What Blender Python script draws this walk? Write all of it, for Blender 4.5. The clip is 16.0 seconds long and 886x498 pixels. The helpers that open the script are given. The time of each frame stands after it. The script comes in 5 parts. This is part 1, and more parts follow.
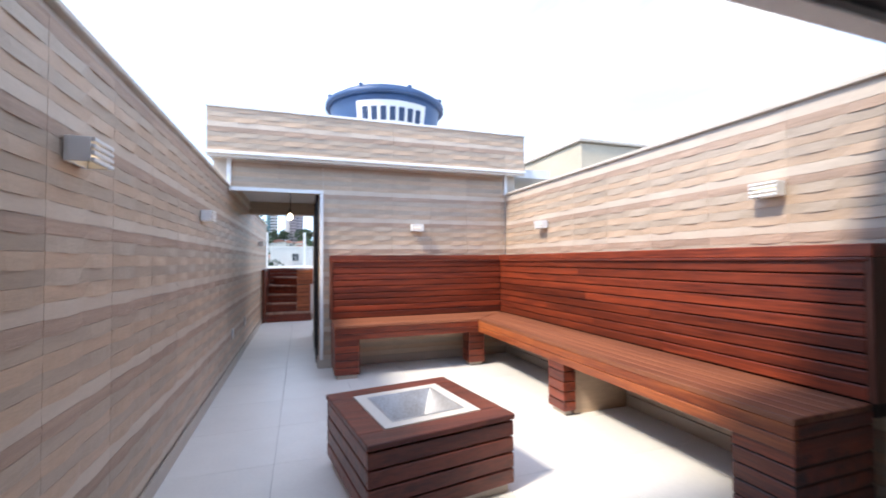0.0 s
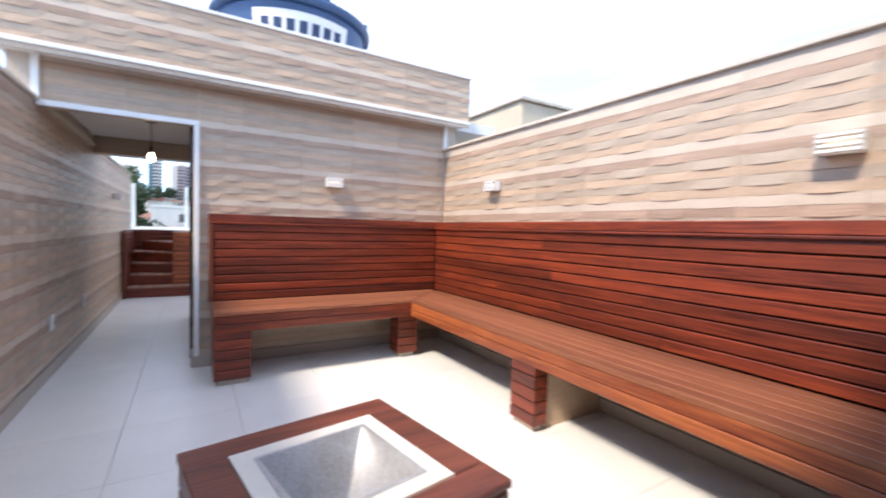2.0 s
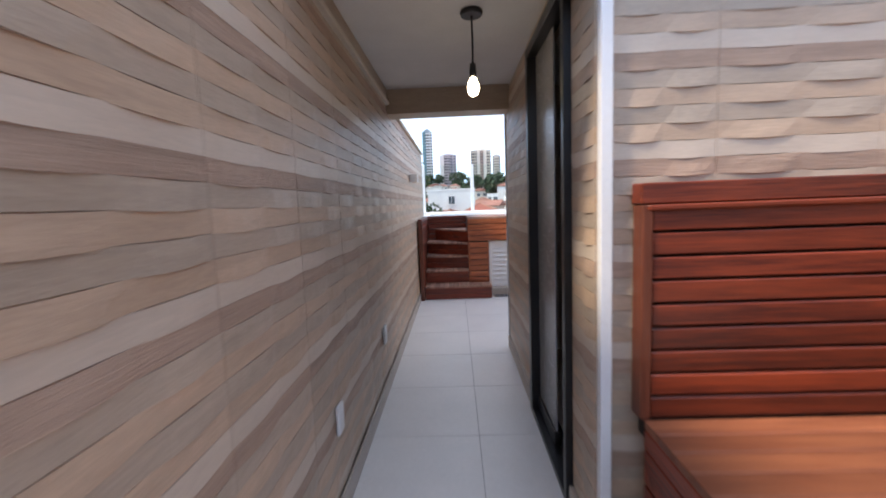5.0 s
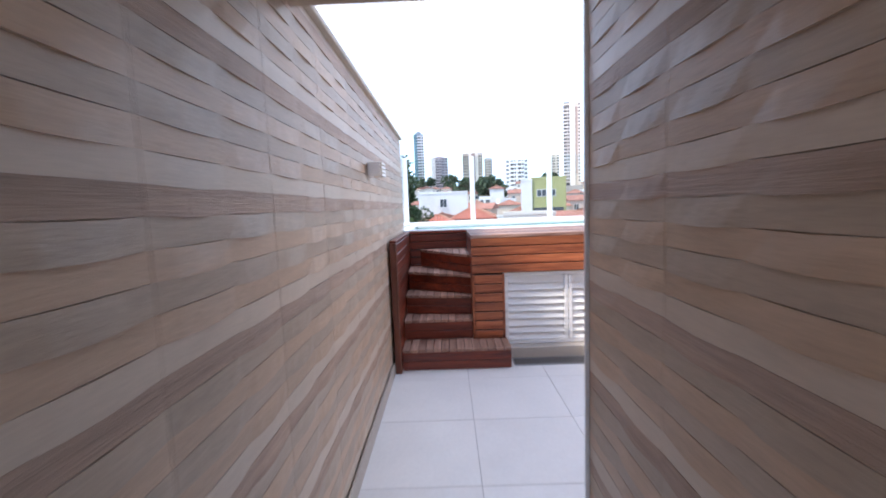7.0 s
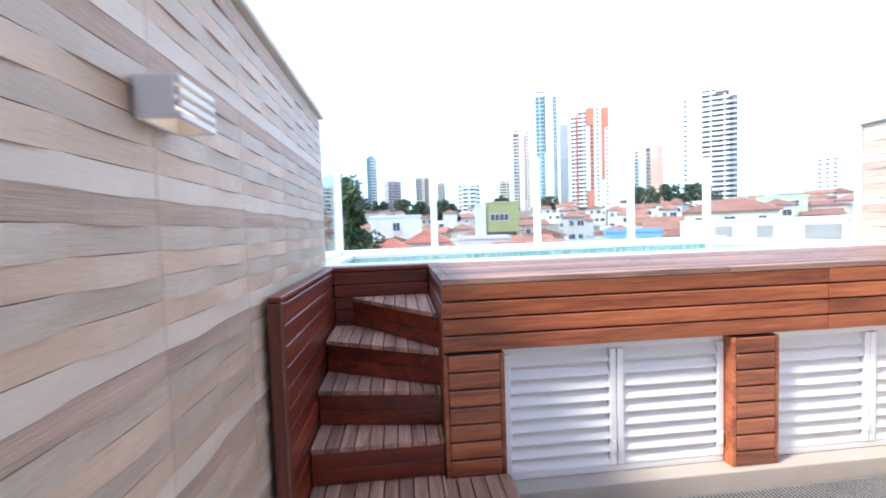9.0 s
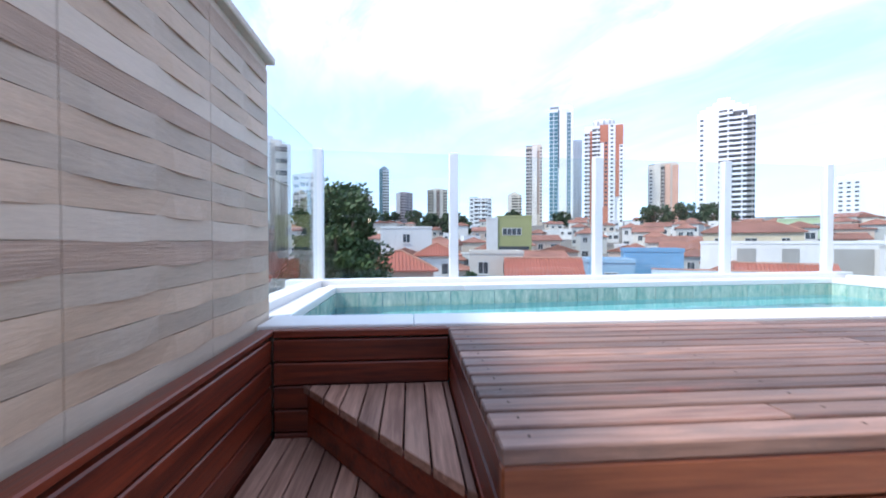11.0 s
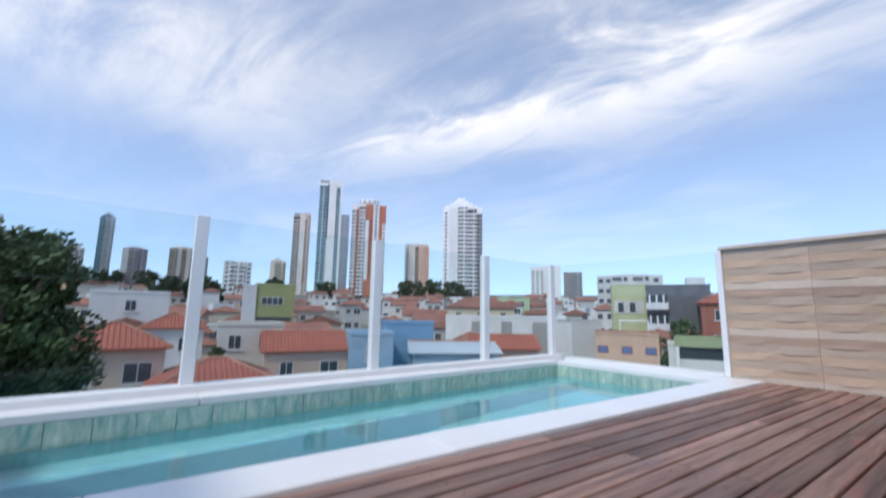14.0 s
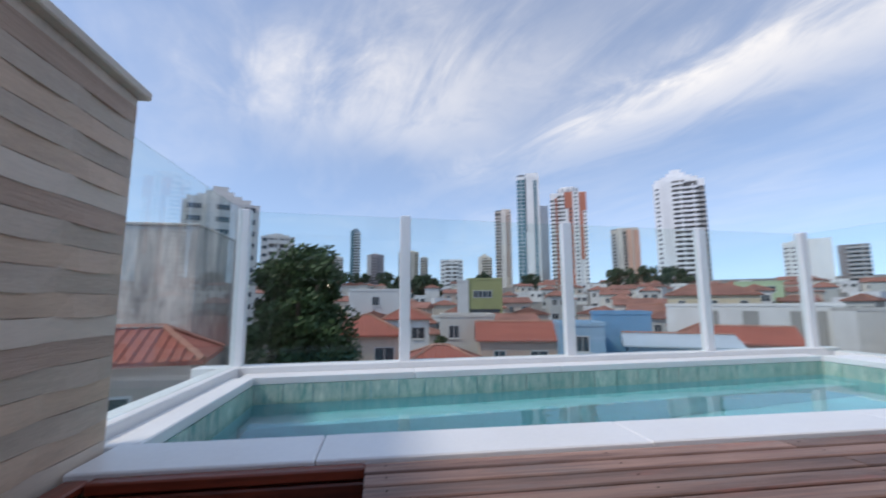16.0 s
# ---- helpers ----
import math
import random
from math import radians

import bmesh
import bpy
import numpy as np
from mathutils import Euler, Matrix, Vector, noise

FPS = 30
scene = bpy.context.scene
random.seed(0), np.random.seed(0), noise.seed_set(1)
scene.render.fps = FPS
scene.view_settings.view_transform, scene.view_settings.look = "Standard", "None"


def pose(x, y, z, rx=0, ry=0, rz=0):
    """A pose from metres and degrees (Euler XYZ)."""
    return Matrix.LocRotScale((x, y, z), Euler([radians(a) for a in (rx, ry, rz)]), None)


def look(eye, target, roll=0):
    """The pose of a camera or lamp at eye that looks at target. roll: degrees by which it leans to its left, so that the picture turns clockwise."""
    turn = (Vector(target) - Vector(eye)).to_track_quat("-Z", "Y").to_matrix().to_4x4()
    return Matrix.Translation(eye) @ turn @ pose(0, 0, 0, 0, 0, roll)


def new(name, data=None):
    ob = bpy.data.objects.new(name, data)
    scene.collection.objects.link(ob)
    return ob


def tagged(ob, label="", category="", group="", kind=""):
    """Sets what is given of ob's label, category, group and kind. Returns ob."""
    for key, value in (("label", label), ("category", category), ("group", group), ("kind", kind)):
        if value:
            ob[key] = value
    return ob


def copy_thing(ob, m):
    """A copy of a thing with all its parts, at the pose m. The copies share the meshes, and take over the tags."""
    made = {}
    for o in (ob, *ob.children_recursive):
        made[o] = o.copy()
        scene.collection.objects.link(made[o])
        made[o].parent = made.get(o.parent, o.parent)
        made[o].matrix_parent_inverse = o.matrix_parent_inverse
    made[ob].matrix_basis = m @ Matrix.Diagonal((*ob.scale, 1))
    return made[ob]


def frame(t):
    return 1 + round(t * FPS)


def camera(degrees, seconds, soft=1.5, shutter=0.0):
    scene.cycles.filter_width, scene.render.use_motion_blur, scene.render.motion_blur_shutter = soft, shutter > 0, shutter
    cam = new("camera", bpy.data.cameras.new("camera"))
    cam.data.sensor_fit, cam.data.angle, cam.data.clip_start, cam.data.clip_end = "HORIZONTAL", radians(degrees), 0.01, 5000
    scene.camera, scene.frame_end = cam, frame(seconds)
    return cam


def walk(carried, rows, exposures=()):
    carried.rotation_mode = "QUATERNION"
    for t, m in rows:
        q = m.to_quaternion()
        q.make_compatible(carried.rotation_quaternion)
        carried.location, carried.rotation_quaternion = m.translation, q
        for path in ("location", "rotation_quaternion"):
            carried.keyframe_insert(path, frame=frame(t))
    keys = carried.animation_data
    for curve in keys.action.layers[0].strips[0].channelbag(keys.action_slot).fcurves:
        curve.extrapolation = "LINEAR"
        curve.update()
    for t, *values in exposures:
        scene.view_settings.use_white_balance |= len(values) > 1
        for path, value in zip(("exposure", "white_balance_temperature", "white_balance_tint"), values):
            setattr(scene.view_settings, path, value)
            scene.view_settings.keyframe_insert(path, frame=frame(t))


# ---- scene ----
cam = camera(93.4, 16.0, soft=1.8, shutter=0.55)
PATH = [
    (0, (0.753, -0.844, 1.253), (1.398, 1.048, 1.307), -0.4),
    (0.5, (0.804, -0.625, 1.279), (1.305, 1.311, 1.283), 1.0),
    (1, (0.903, -0.353, 1.259), (1.687, 1.487, 1.231), -1.1),
    (1.5, (0.979, -0.124, 1.239), (2.126, 1.514, 1.184), -0.6),
    (2, (0.95, 0.18, 1.231), (1.982, 1.891, 1.142), 1.6),
    (2.4, (0.839, 0.468, 1.223), (1.526, 2.343, 1.107), 0.2),
    (2.5, (0.818, 0.559, 1.219), (1.428, 2.46, 1.091), -0.3),
    (3, (0.669, 0.981, 1.195), (1.008, 2.943, 0.998), -4.0),
    (3.5, (0.62, 1.451, 1.198), (0.623, 3.438, 0.978), -2.8),
    (4.2, (0.579, 2.117, 1.191), (0.704, 4.102, 0.981), -4.5),
    (4.6, (0.532, 2.509, 1.234), (0.466, 4.496, 1.021), -2.2),
    (7, (0.479, 5.127, 1.342), (0.453, 7.117, 1.141), -2.2),
    (7.5, (0.469, 5.609, 1.331), (0.565, 7.601, 1.185), -3.2),
    (8, (0.525, 6.06, 1.288), (0.553, 8.056, 1.16), -3.1),
    (8.5, (0.505, 6.493, 1.29), (0.562, 8.491, 1.217), -0.3),
    (9, (0.502, 6.855, 1.314), (0.703, 8.842, 1.22), -1.9),
    (9.2, (0.489, 7.023, 1.307), (0.729, 9.007, 1.211), -1.7),
    (11.3, (0.541, 8.202, 1.408), (0.692, 10.196, 1.376), 0.0),
    (11.5, (0.539, 8.261, 1.415), (0.769, 10.247, 1.364), 0.1),
    (12, (0.53, 8.414, 1.436), (1.013, 10.354, 1.393), 0.2),
    (12.5, (0.529, 8.523, 1.457), (1.198, 10.408, 1.433), 1.5),
    (13, (0.557, 8.569, 1.462), (1.411, 10.377, 1.436), 1.5),
    (13.5, (0.6, 8.547, 1.47), (1.647, 10.251, 1.494), 1.4),
    (14, (0.607, 8.511, 1.519), (1.764, 10.114, 1.825), 0.9),
    (14.5, (0.588, 8.464, 1.55), (1.735, 10.02, 2.065), -0.2),
    (15, (0.591, 8.469, 1.538), (1.611, 10.121, 2.02), -1.5),
    (15.5, (0.623, 8.475, 1.508), (1.267, 10.334, 1.87), -0.3),
    (16, (0.704, 8.49, 1.478), (0.994, 10.452, 1.738), -0.2),
]
walk(cam, [(t, look(eye, target, roll)) for t, eye, target, roll in PATH],
     exposures=[(0, 2.0, 7350, 10), (1.5, 1.95, 7400, 11), (3.5, 1.88, 7800, 12), (4.5, 1.88, 7800, 12), (7.0, 2.2, 7200, 14), (8.0, 2.55, 6850, 10), (8.5, 2.45, 6800, 10), (9.2, 2.2, 6800, 10), (11.3, 1.5, 6800, 13), (12, 1.38, 6800, 13), (13, 1.0, 6950, 13), (14, 0.7, 6800, 11), (16, 0.52, 6950, 12)])

# ---- world, sun and exposure ----
SUN_TO = Vector((-0.80, -0.29, 1.0)).normalized()
world = bpy.data.worlds.new("sky")
scene.world = world
world.use_nodes = True
wn, wl = world.node_tree.nodes, world.node_tree.links
wn.clear()
w_out = wn.new("ShaderNodeOutputWorld")
sky = wn.new("ShaderNodeTexSky")
sky.sky_type = "NISHITA"
sky.sun_disc = False
sky.sun_elevation = math.asin(SUN_TO.z)
sky.sun_rotation = math.atan2(SUN_TO.x, SUN_TO.y)
sky.air_density, sky.dust_density, sky.ozone_density = 1.0, 0.15, 2.4
sky.altitude = 1000
bg_sky = wn.new("ShaderNodeBackground")
bg_sky.inputs[1].default_value = 0.165
bg_cloud = wn.new("ShaderNodeBackground")
bg_cloud.inputs[0].default_value = (1.0, 1.0, 1.0, 1)
bg_cloud.inputs[1].default_value = 0.78
w_mix = wn.new("ShaderNodeMixShader")
co = wn.new("ShaderNodeTexCoord")
sep = wn.new("ShaderNodeSeparateXYZ")
wl.new(co.outputs["Generated"], sep.inputs[0])
up = wn.new("ShaderNodeMath")
up.operation = "ADD"
up.inputs[1].default_value = 0.12
wl.new(sep.outputs[2], up.inputs[0])
upc = wn.new("ShaderNodeMath")
upc.operation = "MAXIMUM"
upc.inputs[1].default_value = 0.06
wl.new(up.outputs[0], upc.inputs[0])
flat = wn.new("ShaderNodeVectorMath")
flat.operation = "DIVIDE"
cxy = wn.new("ShaderNodeCombineXYZ")
for i in range(3):
    wl.new(upc.outputs[0], cxy.inputs[i])
wl.new(co.outputs["Generated"], flat.inputs[0])
wl.new(cxy.outputs[0], flat.inputs[1])


def wmath(op, a, b=None, c=None, clamp=False):
    """A math node of the sky on values or sockets."""
    n = wn.new("ShaderNodeMath")
    n.operation, n.use_clamp = op, clamp
    for i, v in enumerate((a, b, c)):
        if v is None:
            continue
        if isinstance(v, (int, float)):
            n.inputs[i].default_value = v
        else:
            wl.new(v, n.inputs[i])
    return n.outputs[0]


def cloud_noise(scale, detail, rough, distort, angle, sx, sy, at):
    """Noise drawn out along a plan direction of the cloud layer."""
    mp = wn.new("ShaderNodeMapping")
    mp.vector_type = "TEXTURE"
    mp.inputs["Rotation"].default_value = (0, 0, radians(angle))
    mp.inputs["Scale"].default_value = (sx, sy, 1)
    mp.inputs["Location"].default_value = at
    wl.new(flat.outputs[0], mp.inputs[0])
    n = wn.new("ShaderNodeTexNoise")
    n.inputs["Scale"].default_value, n.inputs["Detail"].default_value = scale, detail
    n.inputs["Roughness"].default_value, n.inputs["Distortion"].default_value = rough, distort
    wl.new(mp.outputs[0], n.inputs["Vector"])
    return n.outputs[0]


def bell(v):
    return wmath("EXPONENT", wmath("MULTIPLY", wmath("MULTIPLY", v, v), -1.0))


plan = wn.new("ShaderNodeSeparateXYZ")
wl.new(flat.outputs[0], plan.inputs[0])
cu, cv = plan.outputs[0], plan.outputs[1]
wisps = cloud_noise(2.6, 10, 0.62, 0.9, 108, 1.7, 0.75, (0.3, 0.1, 0))
broad = cloud_noise(0.9, 6, 0.55, 0.4, 100, 1.3, 0.9, (1.7, 0.6, 0))
ragged = wmath("MULTIPLY", wmath("SUBTRACT", wisps, 0.5), 1.0)
# one long bank of cloud, a rounder one beside it, thin veils elsewhere
axis = wmath("SUBTRACT", 1.42, wmath("MULTIPLY", wmath("MULTIPLY", cv, cv), 0.155))
bank = bell(wmath("DIVIDE", wmath("ADD", wmath("SUBTRACT", cu, axis), ragged), 0.27))
ends = bell(wmath("DIVIDE", wmath("SUBTRACT", cv, 0.75), 1.25))
heap = wmath("MULTIPLY", bell(wmath("DIVIDE", wmath("ADD", wmath("SUBTRACT", cu, 0.05), ragged), 0.58)), bell(wmath("DIVIDE", wmath("ADD", wmath("SUBTRACT", cv, 1.6), ragged), 0.38)))
veils = wmath("MULTIPLY_ADD", broad, 3.6, -1.62, True)
lump = wmath("MULTIPLY_ADD", wisps, 2.6, -0.75, True)
mass = wmath("ADD", wmath("MULTIPLY", wmath("MULTIPLY", bank, ends), 0.85), wmath("ADD", wmath("MULTIPLY", heap, 0.55), wmath("MULTIPLY", veils, 0.34)))
cover = wmath("MULTIPLY", mass, wmath("MULTIPLY_ADD", lump, 0.75, 0.3), None, True)
fade = wn.new("ShaderNodeMapRange")
fade.inputs[1].default_value, fade.inputs[2].default_value = 0.06, 0.30
fade.inputs[3].default_value = 0.25
wl.new(sep.outputs[2], fade.inputs[0])
wl.new(wmath("MULTIPLY_ADD", wmath("MULTIPLY", cover, fade.outputs[0]), 0.86, 0.07, True), w_mix.inputs[0])
lift = wn.new("ShaderNodeCombineXYZ")
wl.new(sep.outputs[0], lift.inputs[0])
wl.new(sep.outputs[1], lift.inputs[1])
wl.new(wmath("MULTIPLY_ADD", wmath("MAXIMUM", sep.outputs[2], 0.0), 0.85, 0.15), lift.inputs[2])
wl.new(lift.outputs[0], sky.inputs[0])
wl.new(sky.outputs[0], bg_sky.inputs[0])
wl.new(bg_sky.outputs[0], w_mix.inputs[1])
wl.new(bg_cloud.outputs[0], w_mix.inputs[2])
wl.new(w_mix.outputs[0], w_out.inputs[0])

sun_data = bpy.data.lights.new("sun", "SUN")
sun_data.energy, sun_data.angle, sun_data.color = 1.3, radians(8), (1.0, 0.95, 0.88)
sun = new("sun", sun_data)
sun.matrix_world = look(SUN_TO * 40, (0, 0, 0))


# ---- materials ----
def mat(name, color, rough=0.6, metal=0.0, vary=0.15, scale=6.0, grain=60.0, bump=0.1, stretch=(1, 1, 1), rand=0.0, second=None, spec=0.5, coat=0.0, span=0.4):
    """A surface with variation at two scales, fine relief and, with rand, a tone of its own for each piece."""
    m = bpy.data.materials.new(name)
    m.use_nodes = True
    n, l = m.node_tree.nodes, m.node_tree.links
    b = n["Principled BSDF"]
    tc, mp = n.new("ShaderNodeTexCoord"), n.new("ShaderNodeMapping")
    mp.inputs["Scale"].default_value = stretch
    oi = n.new("ShaderNodeObjectInfo")
    sh = n.new("ShaderNodeVectorMath")
    sh.operation = "ADD"
    k = n.new("ShaderNodeMath")
    k.operation = "MULTIPLY"
    k.inputs[1].default_value = 37.0 if rand else 0.0
    l.new(oi.outputs["Random"], k.inputs[0])
    l.new(tc.outputs["Object"], mp.inputs[0])
    l.new(mp.outputs[0], sh.inputs[0])
    l.new(k.outputs[0], sh.inputs[1])
    big, fine = n.new("ShaderNodeTexNoise"), n.new("ShaderNodeTexNoise")
    big.inputs["Scale"].default_value, big.inputs["Detail"].default_value = scale, 4
    fine.inputs["Scale"].default_value, fine.inputs["Detail"].default_value = grain, 6
    fine.inputs["Roughness"].default_value = 0.65
    for t in (big, fine):
        l.new(sh.outputs[0], t.inputs["Vector"])
    add = n.new("ShaderNodeMath")
    add.operation = "ADD"
    l.new(big.outputs[0], add.inputs[0])
    l.new(fine.outputs[0], add.inputs[1])
    half = n.new("ShaderNodeMapRange")
    half.inputs[1].default_value, half.inputs[2].default_value = 1 - span, 1 + span
    l.new(add.outputs[0], half.inputs[0])
    mix = n.new("ShaderNodeMix")
    mix.data_type = "RGBA"
    c = Vector(color)
    s = Vector(second) if second else c * (1 - 2 * vary)
    mix.inputs[6].default_value = (*s, 1)
    mix.inputs[7].default_value = (*(c * (1 + 0.35 * vary)), 1)
    l.new(half.outputs[0], mix.inputs[0])
    hsv = n.new("ShaderNodeHueSaturation")
    l.new(mix.outputs[2], hsv.inputs["Color"])
    rr = n.new("ShaderNodeMapRange")
    rr.inputs[3].default_value, rr.inputs[4].default_value = 1 - rand, 1 + rand
    l.new(oi.outputs["Random"], rr.inputs[0])
    l.new(rr.outputs[0], hsv.inputs["Value"])
    l.new(hsv.outputs[0], b.inputs["Base Color"])
    ro = n.new("ShaderNodeMapRange")
    ro.inputs[3].default_value, ro.inputs[4].default_value = max(0.03, rough - 0.1), min(1, rough + 0.1)
    l.new(fine.outputs[0], ro.inputs[0])
    l.new(ro.outputs[0], b.inputs["Roughness"])
    b.inputs["Metallic"].default_value = metal
    b.inputs["Specular IOR Level"].default_value = spec
    b.inputs["Coat Weight"].default_value = coat
    b.inputs["Coat Roughness"].default_value = 0.25
    if bump:
        bp = n.new("ShaderNodeBump")
        bp.inputs["Strength"].default_value = bump
        bp.inputs["Distance"].default_value = 0.004
        l.new(fine.outputs[0], bp.inputs["Height"])
        l.new(bp.outputs[0], b.inputs["Normal"])
    return m


def wood(name, color, second, axis, rough=0.42, rand=0.28, coat=0.15):
    st = [9.0, 9.0, 9.0]
    st["xyz".index(axis)] = 0.5
    return mat(name, color, rough, 0, 0.2, 1.6, 9.0, 0.35, st, rand, second, 0.5, coat, 0.24)


def glass_mat(name, tint=(0.93, 0.97, 0.96), gloss=0.9):
    m = bpy.data.materials.new(name)
    m.use_nodes = True
    n, l = m.node_tree.nodes, m.node_tree.links
    n.remove(n["Principled BSDF"])
    tr, gl, fr, mx = n.new("ShaderNodeBsdfTransparent"), n.new("ShaderNodeBsdfGlossy"), n.new("ShaderNodeLayerWeight"), n.new("ShaderNodeMixShader")
    tr.inputs[0].default_value = (*tint, 1)
    gl.inputs[0].default_value = (gloss, gloss, gloss, 1)
    gl.inputs["Roughness"].default_value = 0.02
    fr.inputs[0].default_value = 0.5
    pw_ = n.new("ShaderNodeMath")
    pw_.operation = "POWER"
    pw_.inputs[1].default_value = 4.5
    mr = n.new("ShaderNodeMapRange")
    mr.inputs[3].default_value, mr.inputs[4].default_value = 0.025, 0.75
    l.new(fr.outputs["Facing"], pw_.inputs[0])
    l.new(pw_.outputs[0], mr.inputs[0])
    l.new(mr.outputs[0], mx.inputs[0])
    l.new(tr.outputs[0], mx.inputs[1])
    l.new(gl.outputs[0], mx.inputs[2])
    l.new(mx.outputs[0], n["Material Output"].inputs[0])
    return m


RED, RED2 = (0.245, 0.040, 0.014), (0.07, 0.011, 0.006)
wood_x = wood("varnished_wood_x", RED, RED2, "x")
wood_y = wood("varnished_wood_y", RED, RED2, "y")
wood_z = wood("varnished_wood_z", (0.17, 0.045, 0.022), (0.07, 0.018, 0.01), "z")
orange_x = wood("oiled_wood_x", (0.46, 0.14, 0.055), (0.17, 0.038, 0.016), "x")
seat_x = wood("worn_seat_x", (0.305, 0.108, 0.052), (0.165, 0.048, 0.025), "x", 0.5, 0.24, 0.0)
seat_y = wood("worn_seat_y", (0.305, 0.108, 0.052), (0.165, 0.048, 0.025), "y", 0.5, 0.24, 0.0)
# lighter copy of the red varnish, with sunlight put into its colour
lit_apron_y = wood("apron_painted_sunlit", (0.42, 0.115, 0.035), (0.16, 0.03, 0.012), "y")
table_x = wood("table_wood_x", (0.22, 0.055, 0.03), (0.09, 0.022, 0.015), "x")
deck_x = wood("weathered_deck", (0.36, 0.215, 0.165), (0.12, 0.06, 0.046), "x", 0.58, 0.36, 0.0)


def weather(m, grey, red, scale):
    """Lays sun-bleached grey and reddish patches, each with its own outline, over a wood."""
    n, l = m.node_tree.nodes, m.node_tree.links
    b = n["Principled BSDF"]
    src = b.inputs["Base Color"].links[0].from_socket
    tc = n.new("ShaderNodeTexCoord")
    for tint, off, lo, hi, most in ((grey, 3.1, 0.54, 0.68, 0.75), (red, 11.7, 0.55, 0.70, 0.6)):
        mp, no, ra, mx = n.new("ShaderNodeMapping"), n.new("ShaderNodeTexNoise"), n.new("ShaderNodeMapRange"), n.new("ShaderNodeMix")
        mp.inputs["Scale"].default_value, mp.inputs["Location"].default_value = (1.0, 5.5, 1.0), (off, off * 0.7, 0)
        no.inputs["Scale"].default_value, no.inputs["Detail"].default_value, no.inputs["Roughness"].default_value = scale, 7, 0.65
        ra.inputs[1].default_value, ra.inputs[2].default_value, ra.inputs[4].default_value = lo, hi, most
        mx.data_type = "RGBA"
        mx.inputs[7].default_value = (*tint, 1)
        l.new(tc.outputs["Object"], mp.inputs[0])
        l.new(mp.outputs[0], no.inputs["Vector"])
        l.new(no.outputs[0], ra.inputs[0])
        l.new(ra.outputs[0], mx.inputs[0])
        l.new(src, mx.inputs[6])
        src = mx.outputs[2]
    l.new(src, b.inputs["Base Color"])


weather(deck_x, (0.19, 0.145, 0.13), (0.33, 0.10, 0.07), 2.6)
tread_y = wood("weathered_tread", (0.50, 0.29, 0.21), (0.23, 0.115, 0.08), "y", 0.6, 0.28, 0.0)
# near-black colour paints in the shade behind boards; screws share it
dark_gap = mat("painted_shade_backing", (0.03, 0.017, 0.012), 0.8)
strip_light = mat("tile_strip_cream", (0.63, 0.52, 0.42), 0.42, 0, 0.08, 5, 40, 0.2, (0.6, 0.6, 4), 0.05)
strip_pink = mat("tile_strip_tan", (0.585, 0.42, 0.30), 0.43, 0, 0.14, 6, 40, 0.3, (0.6, 0.6, 4), 0.08)
strip_grey = mat("tile_strip_taupe", (0.50, 0.395, 0.305), 0.43, 0, 0.14, 6, 40, 0.3, (0.6, 0.6, 4), 0.08)
strip_ridge = mat("tile_strip_ridged", (0.51, 0.355, 0.265), 0.5, 0, 0.22, 3, 30, 0.8, (0.3, 0.3, 9), 0.08)
grout = mat("grout", (0.62, 0.53, 0.45), 0.8)
floor_tile = mat("porcelain_floor", (0.86, 0.84, 0.81), 0.36, 0, 0.05, 3, 45, 0.06, (1, 1, 1), 0.02)
joint_mat = mat("floor_joint", (0.47, 0.45, 0.43), 0.8)
baseboard_mat = mat("baseboard_tile", (0.50, 0.44, 0.385), 0.45, 0, 0.08)
white_paint = mat("white_paint", (0.8, 0.8, 0.79), 0.5, 0, 0.04, 3, 40, 0.05)
white_metal = mat("white_aluminium", (0.82, 0.83, 0.84), 0.3, 0, 0.03, 3, 60, 0.03)
ceiling_mat = mat("ceiling_plaster", (0.72, 0.71, 0.70), 0.8, 0, 0.05)
marble = mat("white_stone_coping", (0.87, 0.865, 0.855), 0.35, 0, 0.05, 2.5, 60, 0.06, (1, 1, 1), 0.03)
black_metal = mat("black_aluminium", (0.018, 0.018, 0.02), 0.35)
steel = mat("brushed_steel", (0.72, 0.75, 0.80), 0.4, 0.6, 0.12, 5, 90, 0.1, second=(0.36, 0.33, 0.31))
enamel = mat("cream_stone_rim", (0.78, 0.73, 0.66), 0.4, 0, 0.06)
tank_blue = mat("blue_polyethylene", (0.045, 0.105, 0.235), 0.45, 0, 0.15, 3, 30, 0.05)
tank_ink = mat("navy_print", (0.02, 0.05, 0.12), 0.5)
plinth_mat = mat("plinth_stone", (0.62, 0.55, 0.47), 0.6, 0, 0.1)
grate_mat = mat("galvanised_grate", (0.5, 0.51, 0.52), 0.45, 0.7, 0.15)
plastic = mat("white_plastic", (0.8, 0.8, 0.8), 0.35, 0, 0.02, 4, 50, 0.0)
pane_dark = mat("room_behind_glass", (0.30, 0.30, 0.31), 0.25, 0, 0.1)
glass = glass_mat("clear_glass")
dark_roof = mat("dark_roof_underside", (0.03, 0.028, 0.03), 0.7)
beige_wall = mat("beige_render", (0.62, 0.53, 0.40), 0.8, 0, 0.12, 1.5, 25, 0.2)
pool_wall = mat("pool_mosaic", (0.17, 0.52, 0.58), 0.3, 0, 0.12, 4, 40, 0.05)
band_mat = mat("painted_pool_tile", (0.62, 0.68, 0.58), 0.25, 0, 0.3, 9, 22, 0.03, (2.4, 2.4, 0.7), 0.12, (0.10, 0.34, 0.30))
city_ground = mat("city_ground", (0.23, 0.21, 0.19), 0.9, 0, 0.25, 0.03, 0.5, 0.0)
